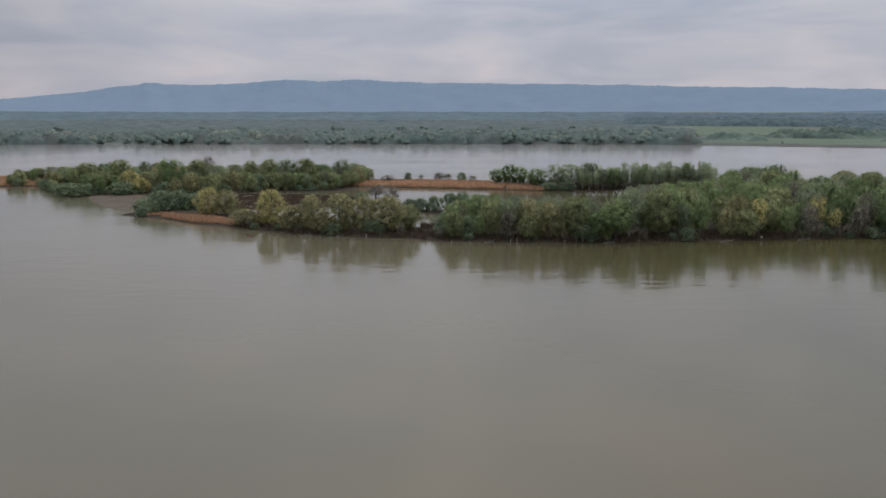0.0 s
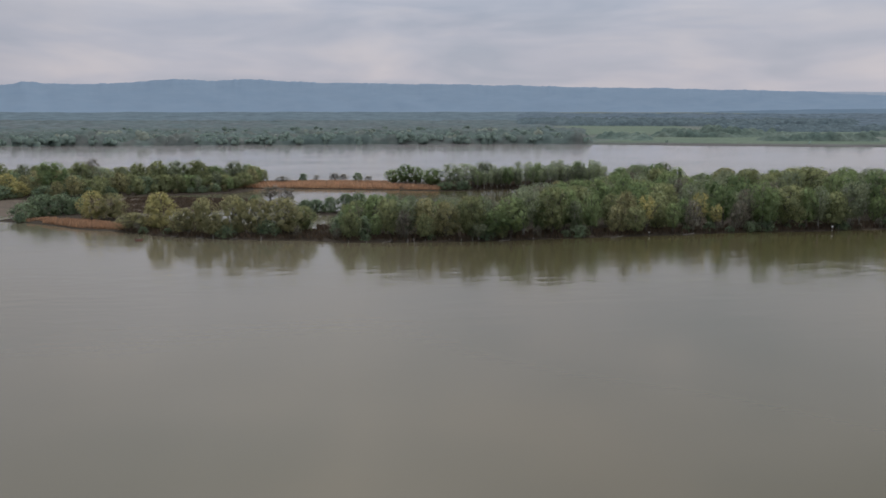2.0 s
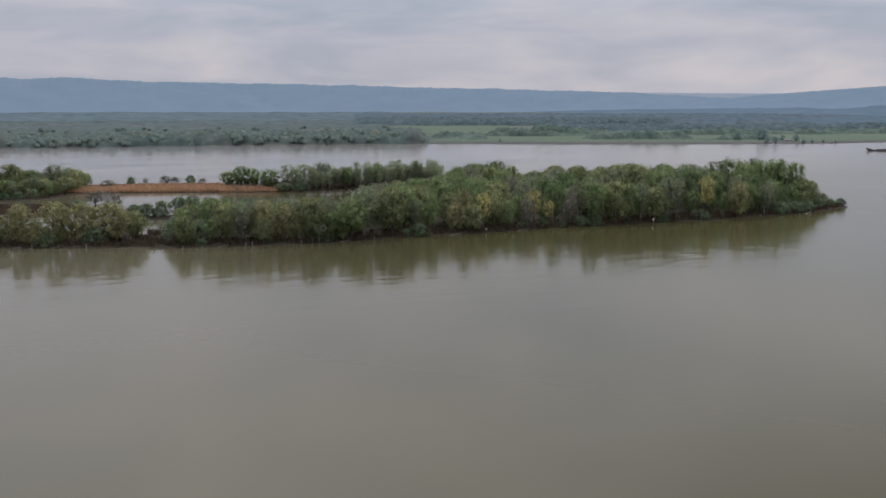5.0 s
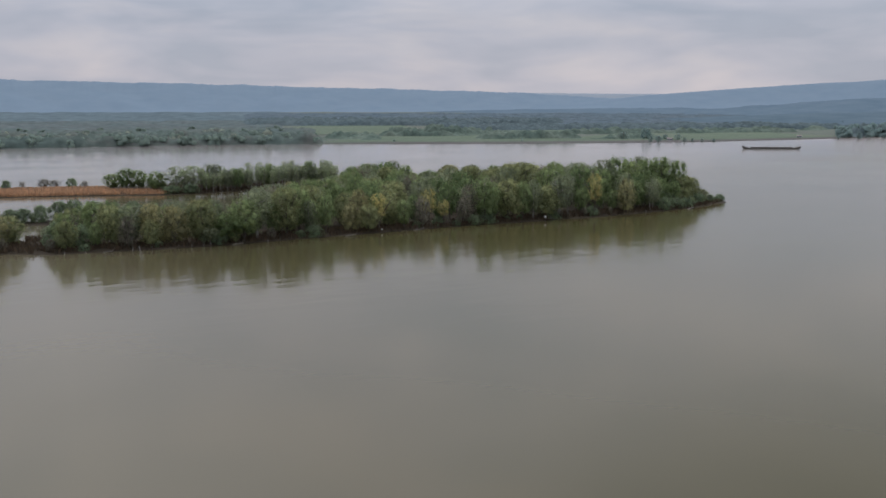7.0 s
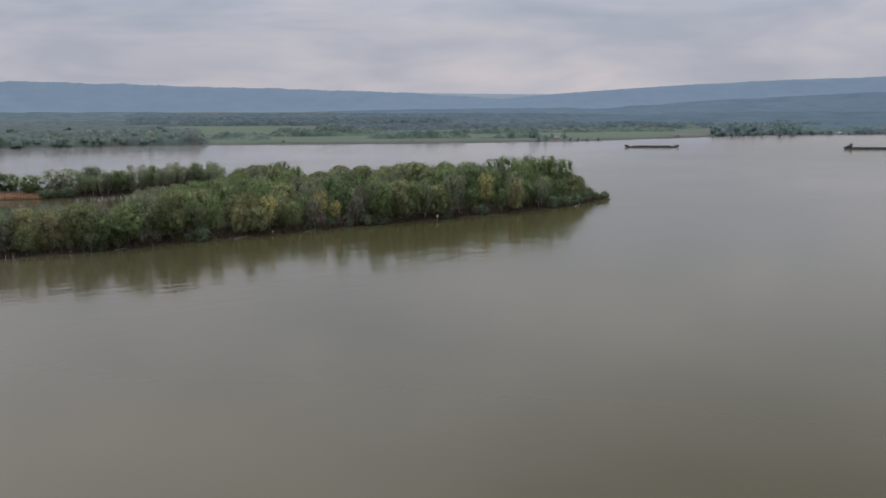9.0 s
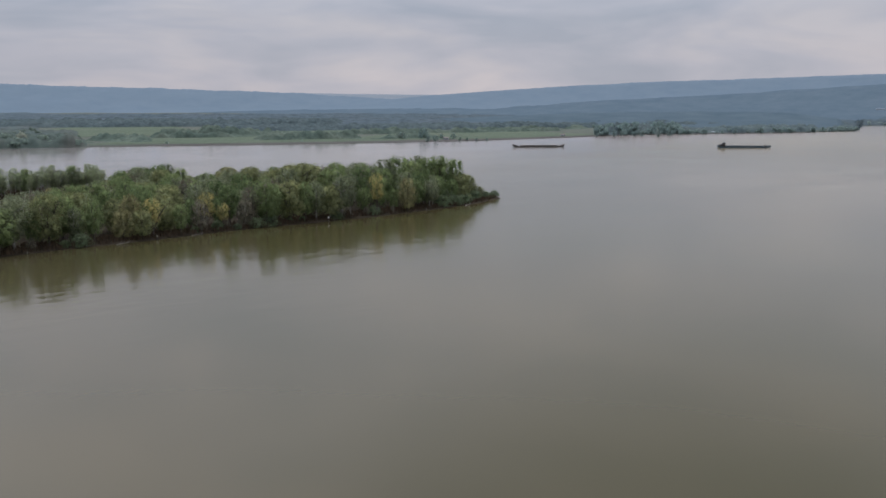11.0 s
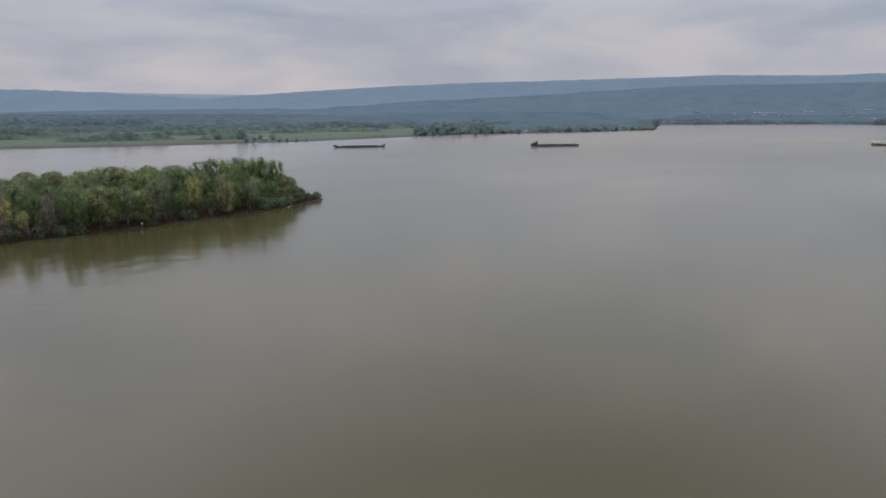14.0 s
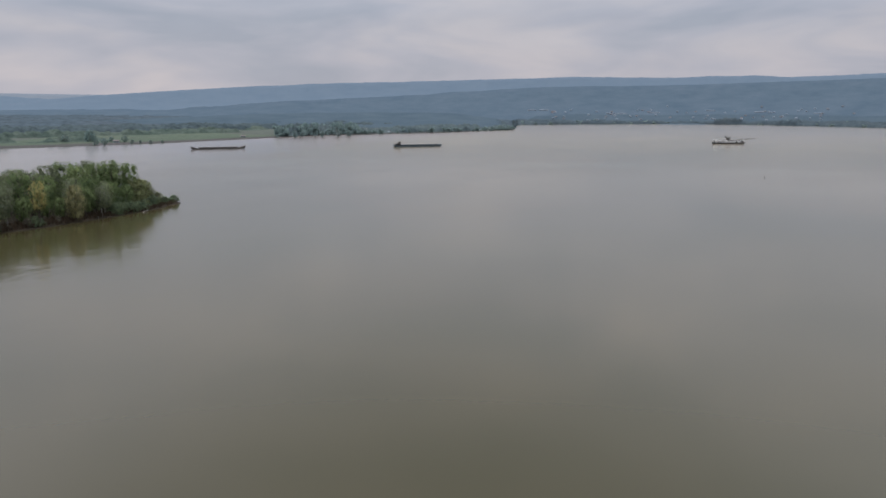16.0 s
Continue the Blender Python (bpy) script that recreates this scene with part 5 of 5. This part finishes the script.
def dredger():
    root, n = vessel("dredger", (1493, 328), (1520, 281), "old grey river dredger with a crane and a long boom", "dredger")
    h = n / 2
    part("hull", hull_mesh(n, 10, 2.4, 0.7, 4.0), M["dark_steel"], root)
    part("deckhouse", boxed(-8, 6, -3, 3, 1.6, 4.6, bevel=0.15), M["white_paint"], root)
    wheel = part("wheelhouse", boxed(-1, 4, -2.2, 2.2, 4.6, 7.2, bevel=0.15), M["white_paint"], root)
    part("window_band", boxed(-1.05, 4.05, -2.25, 2.25, 5.7, 6.6), M["glass"], wheel)
    roof = part("canopy", boxed(-h + 2, -9, -4, 4, 5.8, 6.35, bevel=0.05), M["white_paint"], root, "flat pale canopy over the aft deck")
    for x in (-h + 2.5, -h + 8, -9.5):
        for y in (-3.6, 3.6):
            part("canopy_post", rod((x, y, 1.6), (x, y, 6.05), 0.14), M["dark_steel"], roof)
    part("crane_jib", rod((-1, 0, 6.5), (-5.5, 0, 12.5), 0.9, 0.6), M["dark_steel"], root)
    part("crane_jib", rod((-1, 0, 6.5), (3.2, 0, 12.0), 0.8, 0.5), M["dark_steel"], root)
    part("crane_tie", rod((-5.5, 0, 12.5), (3.2, 0, 12.0), 0.12), M["dark_steel"], root)
    part("crane_head", boxed(-6.8, -4.4, -0.8, 0.8, 11.6, 13.2, bevel=0.2), M["dark_steel"], root)
    part("boom", rod((4, 0, 5.2), (h + 17, 0, 8.6), 0.5, 0.35), M["hatch"], root, "long pale conveyor boom over the bow")
    part("boom_rail", rod((4, 0, 6.4), (h + 17, 0, 9.6), 0.16), M["hatch"], root)
    for k in range(10):
        t = k / 9
        x = 4 + (h + 13) * t
        part("boom_strut", rod((x, 0, 5.2 + 3.4 * t), (x + 1.6, 0, 6.45 + 3.1 * t), 0.13), M["hatch"], root)
    part("gantry_beam", boxed(-h + 1, h + 1, -0.5, 0.5, 6.5, 7.3, bevel=0.05), M["white_paint"], root, "long pale beam over the deck")
    for k in range(8):
        x = -h + 2 + (n - 4) * k / 7
        part("gantry_post", rod((x, 0, 1.5), (x, 0, 6.8), 0.24), M["dark_steel"], root)
    for x0, w, z, paint in ((-h + 3, 5, 4.2, "white_paint"), (-h + 10, 3, 3.4, "dark_steel"), (7.5, 4, 5.4, "white_paint"), (12.5, 2.4, 3.8, "dark_steel"), (15.5, 4.5, 5.0, "white_paint"), (h - 5.5, 3, 4.4, "dark_steel")):
        part("deck_locker", boxed(x0, x0 + w, -2.6, 2.6, 1.5, z, bevel=0.15), M[paint], root)
    part("crane_cab", boxed(-3.6, 1.6, -1.6, 1.6, 7.2, 10.2, bevel=0.2), M["dark_steel"], root)
    for x, z in ((9, 7.5), (15, 8.5), (h - 3, 9)):
        part("mast", rod((x, 1.5, 1.6), (x, 1.5, z), 0.2, 0.1), M["dark_steel"], root)
    part("rail", rod((-h + 1, -4.4, 2.9), (h - 2, -4.4, 2.9), 0.1), M["white_paint"], root)
    for k in range(12):
        x = -h + 1.2 + (n - 3.4) * k / 11
        part("rail_post", rod((x, -4.4, 1.5), (x, -4.4, 2.95), 0.08), M["white_paint"], root)


dredger()


# ---- marks, floats and driftwood ----
def channel_mark(x, y, z, tall, board):
    root = new("channel_mark")
    root.matrix_basis = pose(x, y, z, 0, 0, math.degrees(math.atan2(y, x)) + 90)
    tagged(root, "white board on a post at the waterline", "river sign", group="marks on the bank")
    part("post", rod((0, 0, -1.2), (0, 0, tall), 0.09, 0.07), M["white_paint"], root)
    part("board", boxed(-board / 2, board / 2, -0.14, -0.06, tall - board, tall + 0.1, bevel=0.02), M["white_paint"], root)
    part("brace", rod((0, 0.9, -0.6), (0, 0.05, tall * 0.6), 0.05), M["dark_steel"], root)


channel_mark(232.5, 377.6, 0.4, 2.3, 0.9)
channel_mark(141.3, 375.2, 0.4, 1.3, 0.7)


def light_mast(az, d, tall):
    root = new("light_mast")
    x, y, z = polar(az, shore(az) + d, 1.2)
    root.matrix_basis = pose(x, y, z, 0, 0, az)
    tagged(root, "tall pale lamp mast standing on the far bank", "mast", group="masts on the far bank")
    part("pole", rod((0, 0, -2), (0, 0, tall), 0.45, 0.3), M["white_paint"], root)
    part("arm", boxed(-1.2, 1.2, -0.2, 0.2, tall - 0.3, tall + 0.1, bevel=0.05), M["white_paint"], root)
    part("lamp", boxed(-1.5, -0.6, -0.35, 0.35, tall - 0.7, tall - 0.3, bevel=0.08), M["hatch"], root)


light_mast(-53.2, 12, 13)
light_mast(-55.2, 12, 12)


def float_boat(x, y):
    root = new("small_boat")
    root.matrix_basis = pose(x, y, 0.05, 0, 0, 12)
    tagged(root, "small dull red moored boat low in the water", "boat")
    part("hull", hull_mesh(3.2, 1.2, 0.4, 0.25, 1.0, 0.25), M["red_float"], root)
    part("thwart", boxed(-0.5, -0.2, -0.5, 0.5, 0.38, 0.5), M["dark_steel"], root)
    part("bundle", boxed(0.1, 0.9, -0.4, 0.4, 0.4, 0.95, bevel=0.18), M["drift"], root, "grey tarpaulin bundle")
    part("engine", boxed(-1.4, -1.0, -0.22, 0.22, 0.3, 1.1, bevel=0.1), M["dark_steel"], root)


float_boat(-88.4, 388.0)


def marker_buoy(x, y):
    root = new("channel_buoy")
    root.matrix_basis = pose(x, y, 0)
    tagged(root, "dark slender channel buoy floating in open water", "buoy")
    part("float", rod((0, 0, -0.4), (0, 0, 0.4), 0.5, 0.4, 12), M["dark_steel"], root)
    part("tower", rod((0, 0, 0.4), (0, 0, 1.6), 0.2, 0.1), M["dark_steel"], root)
    part("top_mark", rod((0, 0, 1.6), (0, 0, 2.0), 0.22, 0.05), M["dark_steel"], root)


marker_buoy(774, 125)


def driftwood(x, y, turn, n, seed):
    rng = random.Random(seed)
    root = new("driftwood")
    root.matrix_basis = pose(x, y, 0.15, 0, 0, turn)
    tagged(root, "weathered fallen trunk lying at the waterline", "driftwood", group="driftwood on the bank")
    part("log", rod((-n / 2, 0, 0), (n / 2, 0.3, 0.5), 0.26, 0.13), M["pale_bark"] if x > 300 else M["drift"], root)
    for k in range(3):
        p = -n / 4 + k * n / 3.4
        part("branch", rod((p, 0, 0.2), (p + rng.uniform(0.4, 1.4), rng.uniform(-1, 1), rng.uniform(0.8, 1.9)), 0.12, 0.04, 6), M["drift"], root)


for i, (x, y, turn, n) in enumerate(((124, 369.5, 10, 6), (338, 389, 20, 7), (-62, 389.5, -30, 4), (-47, 385, -15, 3), (20, 367.5, 5, 4), (72, 366, -4, 5), (160, 374.5, 6, 6), (-75, 396, -30, 3))):
    driftwood(x, y, turn, n, i)


def snag(x, y, h, seed):
    """A dead white trunk standing in the shallows."""
    rng = random.Random(seed)
    root = new("dead_stump")
    root.matrix_basis = pose(x, y, 0, rng.uniform(-8, 8), rng.uniform(-12, 12), rng.uniform(0, 360))
    tagged(root, "bleached pale dead willow stump in shallow water", "stump", group="stumps in the shallows")
    part("trunk", rod((0, 0, -1), (0.1, 0.1, h), 0.2, 0.1, 7), M["pale_bark"], root)
    part("limb", rod((0.05, 0.05, h * 0.5), (rng.uniform(-1, 1), rng.uniform(-1, 1), h * 0.95), 0.09, 0.04, 5), M["drift"], root)


for i in range(18):
    t = place_rng.uniform(0, 1)
    x = -100 + 200 * t if i < 13 else place_rng.uniform(100, 330)
    y = float(np.interp(x, [p[0] for p in NEAR[:20]], [p[1] for p in NEAR[:20]])) - place_rng.uniform(-2.5, 1.2)
    snag(x, y, place_rng.uniform(0.9, 2.4), i)


# ---- houses: the village on the slope, cottages on the bank ----
def house(name, w, d, h, roof_h, roof, label):
    root = new(name)
    tagged(root, label, "house", group="houses of the village")
    part("wall", boxed(-w / 2, w / 2, -d / 2, d / 2, -3, h), M["plaster"], root)
    bm = bmesh.new()
    c = [bm.verts.new(p) for p in ((-w / 2 - 0.5, -d / 2 - 0.5, h - 0.1), (w / 2 + 0.5, -d / 2 - 0.5, h - 0.1), (w / 2 + 0.5, d / 2 + 0.5, h - 0.1), (-w / 2 - 0.5, d / 2 + 0.5, h - 0.1),
                                   (-w / 2 - 0.5, 0, h + roof_h), (w / 2 + 0.5, 0, h + roof_h))]
    for f in ((0, 1, 5, 4), (2, 3, 4, 5), (0, 4, 3), (1, 2, 5), (0, 3, 2, 1)):
        bm.faces.new([c[i] for i in f])
    part("roof", bm, roof, root)
    n = max(2, int(w / 3))
    for k in range(n):
        x = -w / 2 + w * (k + 0.5) / n
        part("window", boxed(x - 0.5, x + 0.5, -d / 2 - 0.04, -d / 2 + 0.02, 0.9, 2.2), M["glass"], root)
    return root


COTTAGE = house("cottage", 9, 7, 3.0, 1.8, M["roof_tile"], "small pale cottage with a haze-greyed tiled roof")
BARN = house("long_shed", 38, 10, 2.2, 1.0, M["roof_pale"], "long pale farm shed with a light metal roof")
BLOCK = house("village_house", 8, 7, 2.8, 1.3, M["roof_pale"], "small pale village house with a light roof")
first = {}


def put_house(src, az, r, z, turn=0.0):
    m = pose(*polar(az, r, z), 0, 0, az + turn)
    if src.name in first:
        copy_thing(src, m)
    else:
        first[src.name] = True
        src.matrix_basis = m


def slope_at(az, el):
    """Where the line of sight at that bearing and angle meets the village slopes: the distance and the height."""
    for r in range(3440, 4250, 6):
        z = max(village_rise(az, r), front_slope(az, r) if r > 3570 else -9)
        if z >= EYE + math.tan(radians(el)) * r:
            return r, z
    return 4000, front_slope(az, 4000)


vrng = random.Random(5)
for az, el in ((-66.1, -0.08), (-66.9, -0.08), (-71.2, -0.28), (-71.9, -0.3), (-74.0, -0.26), (-80.3, -0.2), (-83.7, -0.28), (-77.4, -0.1)):
    r, z = slope_at(az, el)
    put_house(BARN, az, r, z, vrng.uniform(-8, 8))
for k in range(72):
    az = vrng.uniform(-88, -67)
    r, z = slope_at(az, max(-0.8, vrng.gauss(-0.4, 0.2)))
    put_house(vrng.choice((COTTAGE, COTTAGE, BLOCK, BLOCK, BLOCK)), az, r, z, vrng.uniform(-30, 30))
for az, d in ((-39.5, 45), (-47.2, 60), (-56.7, 30), (-58.3, 45), (-61.4, 40), (-62.2, 36), (-60.2, 60), (-54.2, 60)):
    put_house(COTTAGE if az > -50 else BLOCK, az, shore(az) + d, land_height(az, shore(az) + d), vrng.uniform(-20, 20))


# prototypes that found no place are taken away
for key, made in KINDS.items():
    for i, (root, _, _) in enumerate(made):
        if (key, i) not in USED:
            for ob in (*root.children_recursive, root):
                bpy.data.objects.remove(ob)
